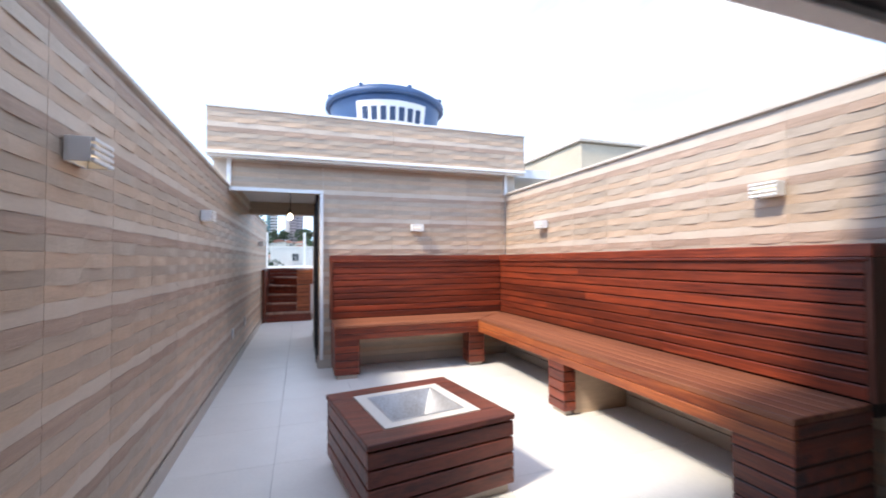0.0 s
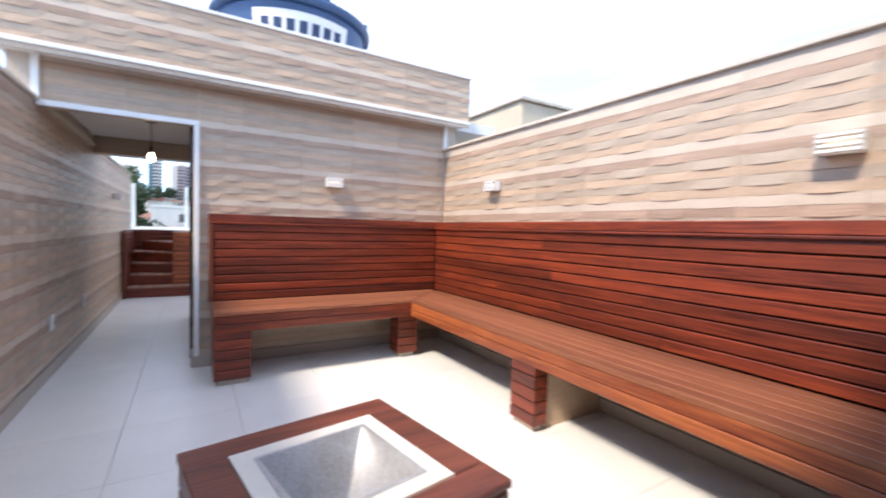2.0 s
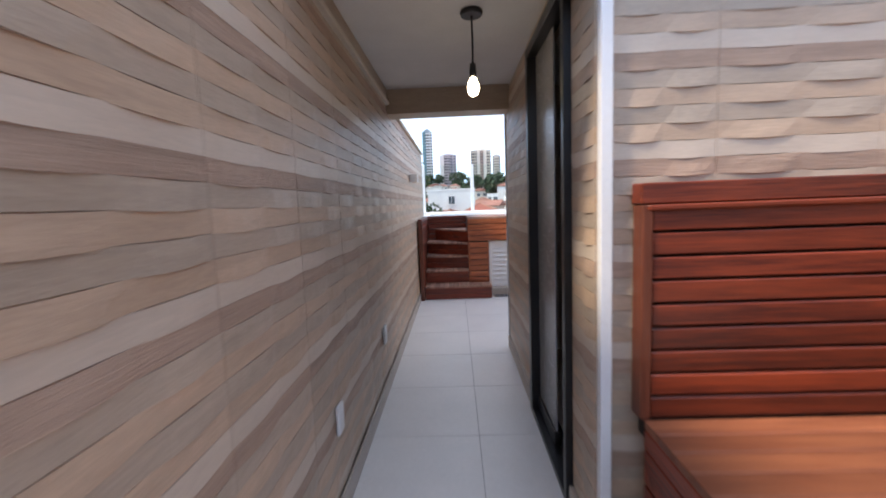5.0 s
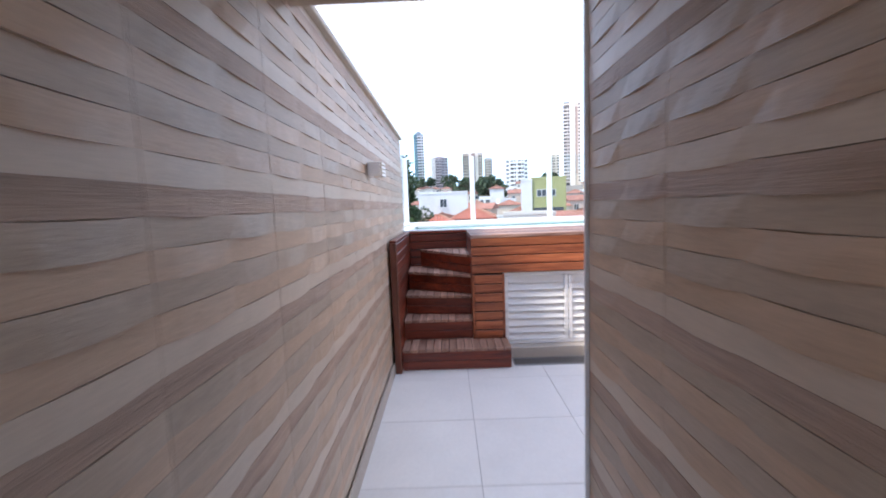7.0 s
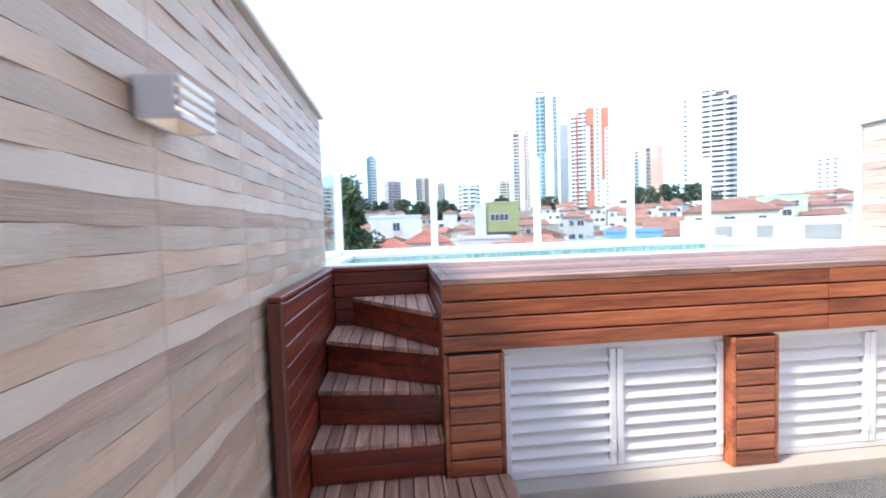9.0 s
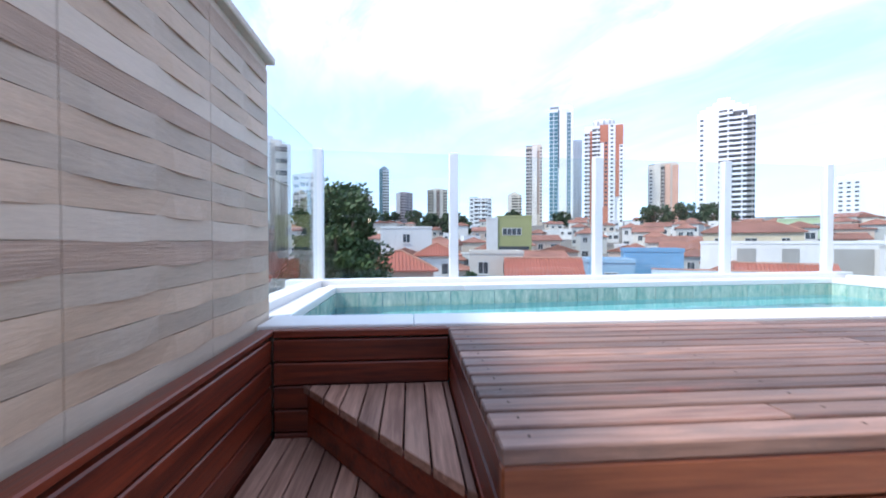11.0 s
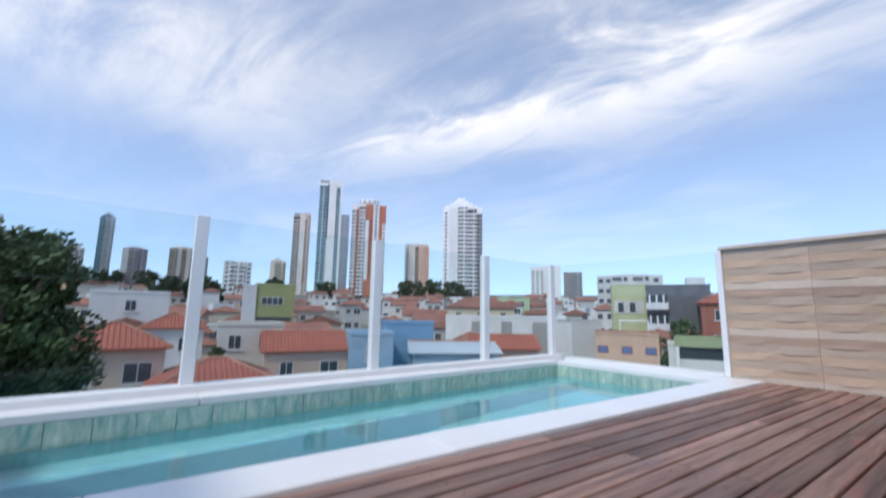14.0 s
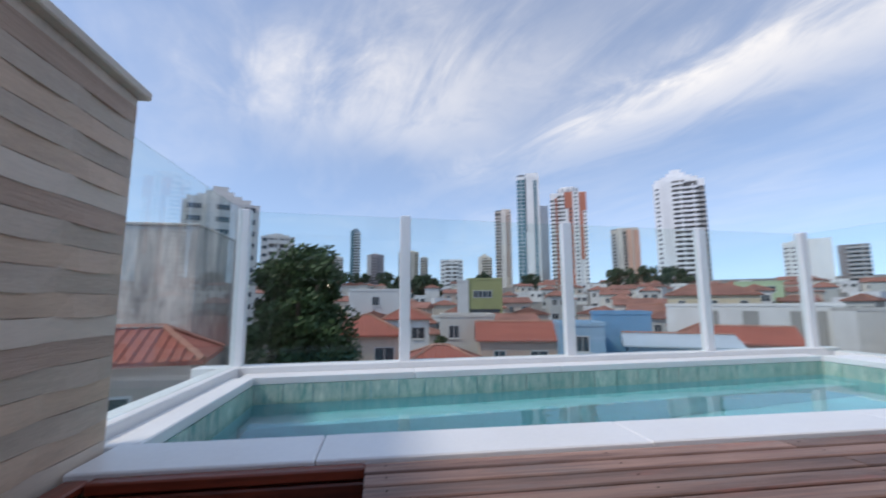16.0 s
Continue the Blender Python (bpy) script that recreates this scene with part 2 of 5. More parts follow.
clay_roof = mat("clay_roof_tile", (0.37, 0.16, 0.12), 0.8, 0, 0.3, 0.5, 5, 0.3, (1, 1, 1), 0.2)
ridge_clay = mat("pale_ridge_tile", (0.50, 0.24, 0.17), 0.8, 0, 0.3, 0.8, 6, 0.2)
clay_bright = mat("new_clay_roof_tile", (0.43, 0.135, 0.095), 0.8, 0, 0.2, 0.6, 6, 0.3, (1, 1, 1), 0.1)
window_dark = mat("dark_window_glass", (0.06, 0.075, 0.09), 0.15, 0, 0.2, 1, 5, 0.0)
leaf_mat = mat("leaf_green", (0.08, 0.135, 0.045), 0.6, 0, 0.4, 0.8, 4, 0.0, second=(0.018, 0.042, 0.012))
far_leaf = mat("far_tree_green", (0.05, 0.085, 0.04), 0.8, 0, 0.4, 0.3, 2, 0.0, second=(0.02, 0.04, 0.02))
bark = mat("bark", (0.14, 0.10, 0.07), 0.9)
WALLS = {}


def paint(rgb, rough=0.8):
    key = tuple(rgb)
    if key not in WALLS:
        WALLS[key] = mat("house_paint", rgb, rough, 0, 0.12, 0.25, 2.5, 0.0, (1, 1, 0.4), 0.05)
    return WALLS[key]


bulb_mat = bpy.data.materials.new("lit_bulb")
bulb_mat.use_nodes = True
bulb_mat.node_tree.nodes["Principled BSDF"].inputs["Emission Color"].default_value = (1, 0.86, 0.66, 1)
bulb_mat.node_tree.nodes["Principled BSDF"].inputs["Emission Strength"].default_value = 5

water_mat = bpy.data.materials.new("pool_water")
water_mat.use_nodes = True
qn, ql = water_mat.node_tree.nodes, water_mat.node_tree.links
qb = qn["Principled BSDF"]
qb.inputs["Base Color"].default_value = (0.86, 0.98, 1.0, 1)
qb.inputs["Roughness"].default_value = 0.02
qb.inputs["IOR"].default_value = 1.33
qb.inputs["Transmission Weight"].default_value = 1.0
qw, qp = qn.new("ShaderNodeTexNoise"), qn.new("ShaderNodeBump")
qw.inputs["Scale"].default_value, qw.inputs["Detail"].default_value = 3.2, 3
qp.inputs["Strength"].default_value, qp.inputs["Distance"].default_value = 0.22, 0.02
qc = qn.new("ShaderNodeTexCoord")
ql.new(qc.outputs["Object"], qw.inputs["Vector"])
ql.new(qw.outputs[0], qp.inputs["Height"])
ql.new(qp.outputs[0], qb.inputs["Normal"])


# ---- mesh helpers ----
def box(bm, x0, x1, y0, y1, z0, z1, bevel=0.0):
    v = [bm.verts.new((x, y, z)) for z in (z0, z1) for x, y in ((x0, y0), (x1, y0), (x1, y1), (x0, y1))]
    fs = [bm.faces.new([v[i] for i in f]) for f in ((3, 2, 1, 0), (4, 5, 6, 7), (0, 1, 5, 4), (1, 2, 6, 5), (2, 3, 7, 6), (3, 0, 4, 7))]
    if bevel:
        es = list({e for f in fs for e in f.edges})
        bmesh.ops.bevel(bm, geom=es, offset=bevel, segments=1, affect="EDGES")
    return bm


def cube(x0, x1, y0, y1, z0, z1, bevel=0.0):
    return box(bmesh.new(), x0, x1, y0, y1, z0, z1, bevel)


def prism(pts, z0, z1, bevel=0.0):
    """An upright prism over a plan outline."""
    bm = bmesh.new()
    lo = [bm.verts.new((x, y, z0)) for x, y in pts]
    hi = [bm.verts.new((x, y, z1)) for x, y in pts]
    n = len(pts)
    bm.faces.new(lo[::-1])
    bm.faces.new(hi)
    for i in range(n):
        bm.faces.new((lo[i], lo[(i + 1) % n], hi[(i + 1) % n], hi[i]))
    bmesh.ops.recalc_face_normals(bm, faces=bm.faces[:])
    if bevel:
        bmesh.ops.bevel(bm, geom=bm.edges[:], offset=bevel, segments=1, affect="EDGES")
    return bm


def lathe(profile, segs=32, cx=0, cy=0):
    """A turned body from (radius, height) pairs."""
    bm = bmesh.new()
    rings = []
    for r, z in profile:
        rings.append([bm.verts.new((cx + r * math.cos(2 * math.pi * i / segs), cy + r * math.sin(2 * math.pi * i / segs), z)) for i in range(segs)])
    for a, b in zip(rings, rings[1:]):
        for i in range(segs):
            bm.faces.new((a[i], a[(i + 1) % segs], b[(i + 1) % segs], b[i]))
    bm.faces.new(rings[0][::-1])
    bm.faces.new(rings[-1])
    for f in bm.faces:
        f.smooth = len(f.verts) == 4
    return bm


def rod(points, r=0.01, segs=8):
    """A round bar along points."""
    bm = bmesh.new()
    rings = []
    for i, p in enumerate(points):
        p = Vector(p)
        d = (Vector(points[min(i + 1, len(points) - 1)]) - Vector(points[max(i - 1, 0)])).normalized()
        a = d.orthogonal().normalized()
        b = d.cross(a)
        rings.append([bm.verts.new(p + r * (math.cos(2 * math.pi * k / segs) * a + math.sin(2 * math.pi * k / segs) * b)) for k in range(segs)])
    for a, b in zip(rings, rings[1:]):
        for k in range(segs):
            bm.faces.new((a[k], a[(k + 1) % segs], b[(k + 1) % segs], b[k]))
    bm.faces.new(rings[0][::-1])
    bm.faces.new(rings[-1])
    return bm


BASE = {}


def thing(name, at, label, category, group="", kind=""):
    ob = new(name)
    ob.location = at
    ob.empty_display_size = 0.1
    BASE[ob.name] = Vector(at)
    return tagged(ob, label, category, group, kind)


def part(name, bm, material, parent=None, label=""):
    """Links a bmesh, drawn in world places, as one mesh under a thing or part."""
    base = BASE.get(parent.name, Vector((0, 0, 0))) if parent else Vector((0, 0, 0))
    if base.length:
        bmesh.ops.translate(bm, verts=bm.verts[:], vec=-base)
    me = bpy.data.meshes.new(name)
    bm.to_mesh(me)
    bm.free()
    me.materials.append(material)
    ob = new(name, me)
    BASE[ob.name] = base
    if parent:
        ob.parent = parent
    return tagged(ob, label)


def structure(name, bm, material, label, category):
    return tagged(part(name, bm, material), label, category, kind="structure")


# ---- large structure ----
WL, WR, YF = 0.0, 3.40, 4.28          # left wall face, right wall face, facade face
HL, HR = 2.08, 2.13                   # tops of the left and right walls
CORR, YEXIT = 0.955, 6.56              # corridor's right face and its far end
XT = 4.12                             # terrace's right wall face
YD, ZD = 8.70, 1.09                   # front and top of the deck
YC = 9.60                             # deck meets the pool coping
PX0, PX1, PY0 = 0.05, 3.85, 9.80      # pool's inner edges
FAR0, FAR1 = 10.86, 11.14             # pool's far inner edge at PX0 and PX1


def far_y(x):
    return FAR0 + (FAR1 - FAR0) * (x - PX0) / (PX1 - PX0)


floor = structure("floor", cube(-0.15, 4.3, -3.0, 9.6, -0.25, -0.006), joint_mat, "pale grey joints between porcelain floor tiles", "floor")
wall_west = structure("wall_west", cube(WL - 0.16, WL - 0.014, -3.0, 9.77, 0, HL), grout, "long boundary wall clad in wavy wood-look ceramic tiles", "wall")
wall_east = structure("wall_east", cube(WR + 0.014, WR + 0.16, -3.0, YF, 0, HR), grout, "courtyard wall clad in wavy wood-look ceramic tiles", "wall")
# never in view; added to close the courtyard behind the camera
wall_south = structure("wall_south", cube(WL - 0.014, WR + 0.014, -3.15, -3.0, 0, 2.2), beige_wall, "plain rendered wall added unseen to close the courtyard", "wall")
facade_bm = cube(CORR + 0.014, WR + 0.16, YF + 0.014, YF + 0.15, 0, 2.42)
box(facade_bm, WL - 0.16, CORR + 0.014, YF + 0.014, YF + 0.15, 2.06, 2.42)
wall_facade = structure("wall_facade", facade_bm, grout, "tiled facade of the rooftop room with an open doorway", "wall")
corr_bm = cube(CORR + 0.014, CORR + 0.12, 5.42, YEXIT, 0, 2.42)
box(corr_bm, CORR + 0.014, CORR + 0.12, YF + 0.15, 4.58, 0, 2.42)
box(corr_bm, CORR + 0.014, CORR + 0.12, 4.58, 5.42, 2.12, 2.42)
wall_corridor = structure("wall_corridor", corr_bm, grout, "corridor wall with wood-look tiles and a dark framed doorway", "wall")
wall_room = structure("wall_room", cube(CORR + 0.12, XT, YEXIT - 0.12, YEXIT, 0, 2.42), grout, "end wall of the rooftop room facing the terrace", "wall")
wall_terrace = structure("wall_terrace", cube(XT + 0.014, XT + 0.16, YEXIT - 0.12, 9.80, 0, 2.02), grout, "terrace boundary wall clad in wood-look tiles beside the pool", "wall")
room_bm = cube(CORR + 0.12, WR, YF + 0.15, YF + 0.17, 0, 2.3)
room = structure("wall_inner_room", room_bm, white_paint, "white painted inner wall seen through the doorway", "wall")
room_side = structure("wall_inner_side", cube(1.9, 1.95, YF + 0.17, YEXIT - 0.12, 0, 2.3), white_paint, "white painted inner wall of the room", "wall")
ceiling = structure("ceiling", cube(-0.16, XT, YF + 0.15, YEXIT, 2.20, 2.26), ceiling_mat, "white plaster ceiling over the passage", "ceiling")
lintel = structure("lintel", cube(WL - 0.01, CORR + 0.01, 6.34, YEXIT - 0.002, 2.01, 2.2), strip_grey, "tiled lintel over the passage's far end", "lintel")
roof_slab = structure("roof_slab", cube(-0.2, XT + 0.1, YF + 0.16, YEXIT + 0.1, 2.43, 2.55), white_paint, "white concrete roof slab of the rooftop room", "roof")

structure("wall_head", cube(WL - 0.16, WL - 0.002, YF + 0.15, YEXIT, HL + 0.029, 2.199), strip_grey, "tiled head of the boundary wall under the passage ceiling", "wall")

# eaves box over the facade
eaves = structure("eaves", cube(-0.19, 3.60, 4.09, 4.6, 2.44, 2.90), grout, "projecting eaves box with wood-look tiles", "eaves")
for n, b in (("trim", (-0.20, 3.61, 4.065, 4.62, 2.405, 2.438)), ("trim", (-0.20, 3.61, 4.068, 4.62, 2.902, 2.93))):
    structure(n, cube(*b, 0.004), white_metal, "white metal trim along the eaves", "trim")
structure("trim", cube(-0.022, 0.02, YF - 0.035, YF + 0.0, HL, 2.404), white_metal, "white corner trim under the eaves", "trim")
structure("trim", cube(WR - 0.02, WR + 0.02, YF - 0.035, YF + 0.0, HR, 2.404), white_metal, "white corner trim under the eaves", "trim")
structure("wall_cap", cube(WL - 0.18, WL + 0.015, -3.0, 9.79, HL + 0.001, HL + 0.028, 0.004), plinth_mat, "thin stone capping on the boundary wall", "wall cap")
structure("wall_cap", cube(WR - 0.015, WR + 0.18, -3.0, YF - 0.04, HR + 0.001, HR + 0.028, 0.004), plinth_mat, "thin stone capping on the courtyard wall", "wall cap")
structure("wall_cap", cube(XT - 0.02, XT + 0.18, YEXIT, 9.82, 2.021, 2.048, 0.004), plinth_mat, "thin stone capping on the terrace wall", "wall cap")
structure("wall_end_trim", cube(XT - 0.018, XT + 0.16, 9.802, 9.84, 1.10, 2.02, 0.003), white_metal, "white metal edge of the terrace wall", "trim")

# doorway trim
structure("door_frame_top", cube(0.001, CORR + 0.05, YF - 0.02, YF + 0.012, 2.045, 2.085, 0.003), white_metal, "white aluminium frame over the open doorway", "door frame")
structure("door_frame_side", cube(CORR + 0.012, CORR + 0.05, YF - 0.022, YF + 0.012, 0.10, 2.044, 0.003), white_metal, "white aluminium frame beside the open doorway", "door frame")
structure("corner_trim", cube(CORR - 0.006, CORR + 0.012, YEXIT, YEXIT + 0.012, 0.0, 2.2), white_metal, "slim metal edge at the corridor corner", "trim")

# baseboards
for b in ((0.0, 0.012, -3.0, 8.40, 0, 0.097), (CORR + 0.0, WR, YF - 0.012, YF + 0.012, 0, 0.097), (WR - 0.012, WR + 0.012, -3.0, YF - 0.013, 0, 0.097),
          (CORR - 0.012, CORR + 0.012, 5.44, YEXIT, 0, 0.097), (CORR - 0.012, CORR + 0.012, YF + 0.014, 4.56, 0, 0.097)):
    structure("baseboard", cube(*b, 0.003), baseboard_mat, "low beige tile baseboard along the wall", "baseboard")

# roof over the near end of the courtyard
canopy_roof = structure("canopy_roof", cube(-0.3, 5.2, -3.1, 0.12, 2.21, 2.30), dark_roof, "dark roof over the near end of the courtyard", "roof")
structure("canopy_beam", cube(-0.3, 5.2, 0.121, 0.22, 2.17, 2.34, 0.006), white_paint, "pale beam along the edge of the dark roof", "beam")

# ---- floor joints and drains come with the tiles at the end ----

# ---- corridor door and its black frame ----
door = thing("sliding_door", (CORR, 5.0, 0), "black aluminium framed glass door in the corridor, half open", "door", kind="structure")
part("frame", cube(CORR - 0.02, CORR + 0.06, 5.36, 5.42, 0.0, 2.12, 0.003), black_metal, door)
part("frame", cube(CORR - 0.02, CORR + 0.06, 4.58, 4.62, 0.0, 2.12, 0.003), black_metal, door)
part("threshold", cube(CORR - 0.02, CORR + 0.10, 4.621, 5.359, 0.0, 0.03, 0.003), black_metal, door)
part("head", cube(CORR - 0.02, CORR + 0.06, 4.621, 5.359, 2.07, 2.12, 0.003), black_metal, door)
leaf = part("leaf", cube(CORR + 0.02, CORR + 0.05, 4.95, 5.355, 0.031, 0.11, 0.002), black_metal, door)
part("pane", cube(CORR + 0.03, CORR + 0.036, 4.95, 5.355, 0.111, 2.069), pane_dark, leaf, "pale blind behind the glass")


# ---- wall lamps ----
def wall_lamp():
    """A white box lamp with horizontal slots, its back at y = 0 and facing -y."""
    lamp = thing("wall_lamp", (0, 0, 0), "white louvred box wall lamp, switched on", "wall lamp", "wall lamps")
    part("back_plate", cube(-0.085, 0.085, -0.012, 0.0, -0.05, 0.05, 0.002), plastic, lamp)
    for i in range(4):
        z = -0.05 + i * 0.027
        part("slat", cube(-0.09, 0.09, -0.105, -0.09, z, z + 0.018, 0.003), plastic, lamp)
    part("side", cube(-0.09, -0.078, -0.0895, -0.0125, -0.05, 0.049, 0.002), plastic, lamp)
    part("side", cube(0.078, 0.09, -0.0895, -0.0125, -0.05, 0.049, 0.002), plastic, lamp)
    part("top", cube(-0.0775, 0.0775, -0.0895, -0.0125, 0.04, 0.049, 0.002), plastic, lamp)
    part("tube", rod([(-0.06, -0.05, 0.0), (0.06, -0.05, 0.0)], 0.014), warm_bulb, lamp, "glowing warm tube")
    return lamp


warm_bulb = bpy.data.materials.new("warm_tube")
warm_bulb.use_nodes = True
warm_bulb.node_tree.nodes["Principled BSDF"].inputs["Emission Color"].default_value = (1, 0.72, 0.38, 1)
warm_bulb.node_tree.nodes["Principled BSDF"].inputs["Emission Strength"].default_value = 0.35
lamp = wall_lamp()
lamp.scale = (0.86, 0.86, 0.86)
lamp.matrix_basis = pose(2.14, YF, 1.665) @ Matrix.Scale(0.86, 4)
for m in (pose(WR, 3.31, 1.655, 0, 0, -90), pose(WR, 0.86, 1.655, 0, 0, -90), pose(WL, 0.95, 1.64, 0, 0, 90), pose(WL, 2.97, 1.625, 0, 0, 90), pose(WL, 7.80, 1.59, 0, 0, 90)):
    copy_thing(lamp, m)

# hanging bulb
bulb = thing("pendant_bulb", (0.62, 5.05, 2.2), "bare lit bulb on a short cord under the ceiling", "pendant lamp")
part("ceiling_rose", lathe([(0.05, 2.175), (0.055, 2.19), (0.05, 2.2)], 20, 0.62, 5.05), black_metal, bulb)
part("cord", rod([(0.62, 5.05, 2.176), (0.622, 5.05, 2.06), (0.62, 5.05, 1.95)], 0.005), black_metal, bulb)
part("socket", lathe([(0.014, 1.89), (0.018, 1.91), (0.014, 1.955)], 14, 0.62, 5.05), black_metal, bulb)
part("bulb", lathe([(0.006, 1.80), (0.022, 1.81), (0.03, 1.835), (0.026, 1.86), (0.014, 1.889)], 18, 0.62, 5.05), bulb_mat, bulb, "glowing glass bulb")

# sockets in the corridor wall
for y in (4.55, 5.66):
    s = thing("wall_socket", (0.0, y, 0.42), "small white wall socket low on the tiled wall", "socket", "wall sockets")
    part("plate", cube(0.001, 0.014, y - 0.038, y + 0.038, 0.36, 0.48, 0.003), plastic, s)
    part("insert", cube(0.014, 0.018, y - 0.02, y + 0.02, 0.39, 0.45, 0.002), plastic, s)

# ---- corner bench ----
SX0, SY, SXR, SYE, SZ = 1.09, 3.68, 2.73, 0.37, 0.57
BACK_Y, BACK_X, BT = 4.215, 3.28, 1.32

bench = thing("corner_bench", (2.4, 3.9, 0), "L-shaped red varnished slatted wooden corner bench with high back", "bench")
for i in range(6):
    y0 = SY + i * (BACK_Y - SY) / 6
    part("seat_slat", cube(SX0, SXR + 0.004 + (i + 0.5) * (BACK_X - SXR) / 6, y0 + 0.001, y0 + (BACK_Y - SY) / 6 - 0.003, SZ - 0.03, SZ, 0.003), seat_x, bench)
for i in range(6):
    x0 = SXR + i * (BACK_X - SXR) / 6
    part("seat_slat", cube(x0 + 0.001, x0 + (BACK_X - SXR) / 6 - 0.003, SYE, SY - 0.002 + i * (BACK_Y - SY) / 6, SZ - 0.031, SZ - 0.001, 0.003), seat_y, bench)
for k in range(2):
    z0 = SZ - 0.032 - 0.065 * (k + 1)
    part("apron", cube(SX0, SXR - 0.001, SY + 0.004, SY + 0.03, z0 + 0.004, z0 + 0.065, 0.004), wood_x, bench)
    # this apron takes the copy painted as if sunlit
    part("apron", cube(SXR + 0.004, SXR + 0.03, SYE, SY + 0.03, z0 + 0.004, z0 + 0.065, 0.004), lit_apron_y, bench)
# near-black filler gives the shade under the seat slats
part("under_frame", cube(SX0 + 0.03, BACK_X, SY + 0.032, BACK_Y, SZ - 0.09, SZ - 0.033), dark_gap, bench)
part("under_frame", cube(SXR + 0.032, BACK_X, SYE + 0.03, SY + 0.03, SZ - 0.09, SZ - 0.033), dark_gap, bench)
for k in range(2):
    z0 = SZ - 0.032 - 0.065 * (k + 1)
    part("end_board", cube(SXR + 0.031, BACK_X, SYE, SYE + 0.024, z0 + 0.004, z0 + 0.065, 0.004), wood_x, bench)
    part("end_board", cube(SX0, SX0 + 0.024, SY + 0.031, BACK_Y, z0 + 0.004, z0 + 0.065, 0.004), wood_y, bench)
# backs
NB = 9
for i in range(NB):
    z0 = SZ + 0.005 + i * (1.245 - SZ) / NB
    z1 = z0 + (1.245 - SZ) / NB - 0.009
    part("back_slat", cube(SX0 + 0.02, BACK_X, BACK_Y + 0.002, BACK_Y + 0.022, z0, z1, 0.004), wood_x, bench)
    cut = 1.2 + (i * 0.77) % 2.2
    part("back_slat", cube(BACK_X + 0.002, BACK_X + 0.022, SYE + 0.018, SYE + cut, z0, z1, 0.004), wood_y, bench)
    part("back_slat", cube(BACK_X + 0.002, BACK_X + 0.022, SYE + cut + 0.002, BACK_Y, z0, z1, 0.004), wood_y, bench)
# near-black sheets paint the shade between the back slats
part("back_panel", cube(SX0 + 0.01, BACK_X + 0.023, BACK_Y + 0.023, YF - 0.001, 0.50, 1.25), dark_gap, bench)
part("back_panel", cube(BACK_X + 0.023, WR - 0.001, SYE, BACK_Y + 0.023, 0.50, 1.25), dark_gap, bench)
part("back_cap", cube(SX0 - 0.02, BACK_X + 0.0, BACK_Y - 0.008, YF - 0.002, 1.256, BT, 0.004), wood_x, bench)
part("back_cap", cube(BACK_X - 0.008, WR - 0.002, 2.8, YF - 0.002, 1.256, BT, 0.004), wood_y, bench)
part("back_cap", cube(BACK_X - 0.008, WR - 0.002, SYE - 0.02, 2.797, 1.256, BT, 0.004), wood_y, bench)
part("bead", cube(SX0, BACK_X, BACK_Y - 0.016, BACK_Y + 0.01, 1.236, 1.254, 0.005), wood_x, bench)
part("bead", cube(BACK_X - 0.016, BACK_X + 0.01, SYE, BACK_Y, 1.236, 1.254, 0.005), wood_y, bench)
part("end_post", cube(SX0 - 0.015, SX0 + 0.019, BACK_Y - 0.006, YF - 0.002, 0.571, 1.255, 0.004), wood_z, bench)
part("end_post", cube(BACK_X - 0.006, WR - 0.002, SYE - 0.018, SYE + 0.016, 0.571, 1.255, 0.004), wood_z, bench)


def bench_leg(x0, x1, y0, y1, base):
    """Boarded bench leg on a stone plinth."""
    # leg core coloured near black as shade in the board joints
    leg = part("leg", cube(x0 + 0.006, x1 - 0.006, y0 + 0.006, y1 - 0.006, base, 0.435), dark_gap, bench)
    n = 5
    for i in range(n):
        z0 = base + i * (0.435 - base) / n
        part("board", cube(x0, x1, y0, y1, z0 + 0.002, z0 + (0.435 - base) / n - 0.007, 0.003), wood_x if x0 < 2.7 else wood_y, leg)
    part("plinth", cube(x0 + 0.03, x1 - 0.02, y0 + 0.03, y1 - 0.02, 0.0, base), plinth_mat, leg, "pale stone plinth")


bench_leg(SX0 + 0.002, SX0 + 0.26, SY + 0.006, BACK_Y, 0.045)
bench_leg(2.64, 2.84, 3.76, 3.96, 0.04)
bench_leg(SXR + 0.006, SXR + 0.12, 2.02, 2.24, 0.04)
bench_leg(SXR + 0.006, BACK_X, SYE + 0.002, SYE + 0.28, 0.045)
for b in ((SXR + 0.121, WR - 0.02, 2.05, 2.22),):
    pier = structure("bench_pier", cube(b[0], b[1], b[2], b[3], 0, 0.43, 0.004), strip_pink, "tiled masonry pier under the bench", "pier")

# ---- square planter table with a steel hopper ----
TC, TA, TS, TH = (1.38, 1.54), radians(9.2), 0.83, 0.42
table = thing("fire_pit_table", (TC[0], TC[1], 0), "square red wooden fire pit table with a steel hopper", "fire pit table")


def on_table(bm):
    bmesh.ops.rotate(bm, verts=bm.verts[:], cent=(0, 0, 0), matrix=Matrix.Rotation(TA, 3, "Z"))
    bmesh.ops.translate(bm, verts=bm.verts[:], vec=(TC[0], TC[1], 0))
    return bm


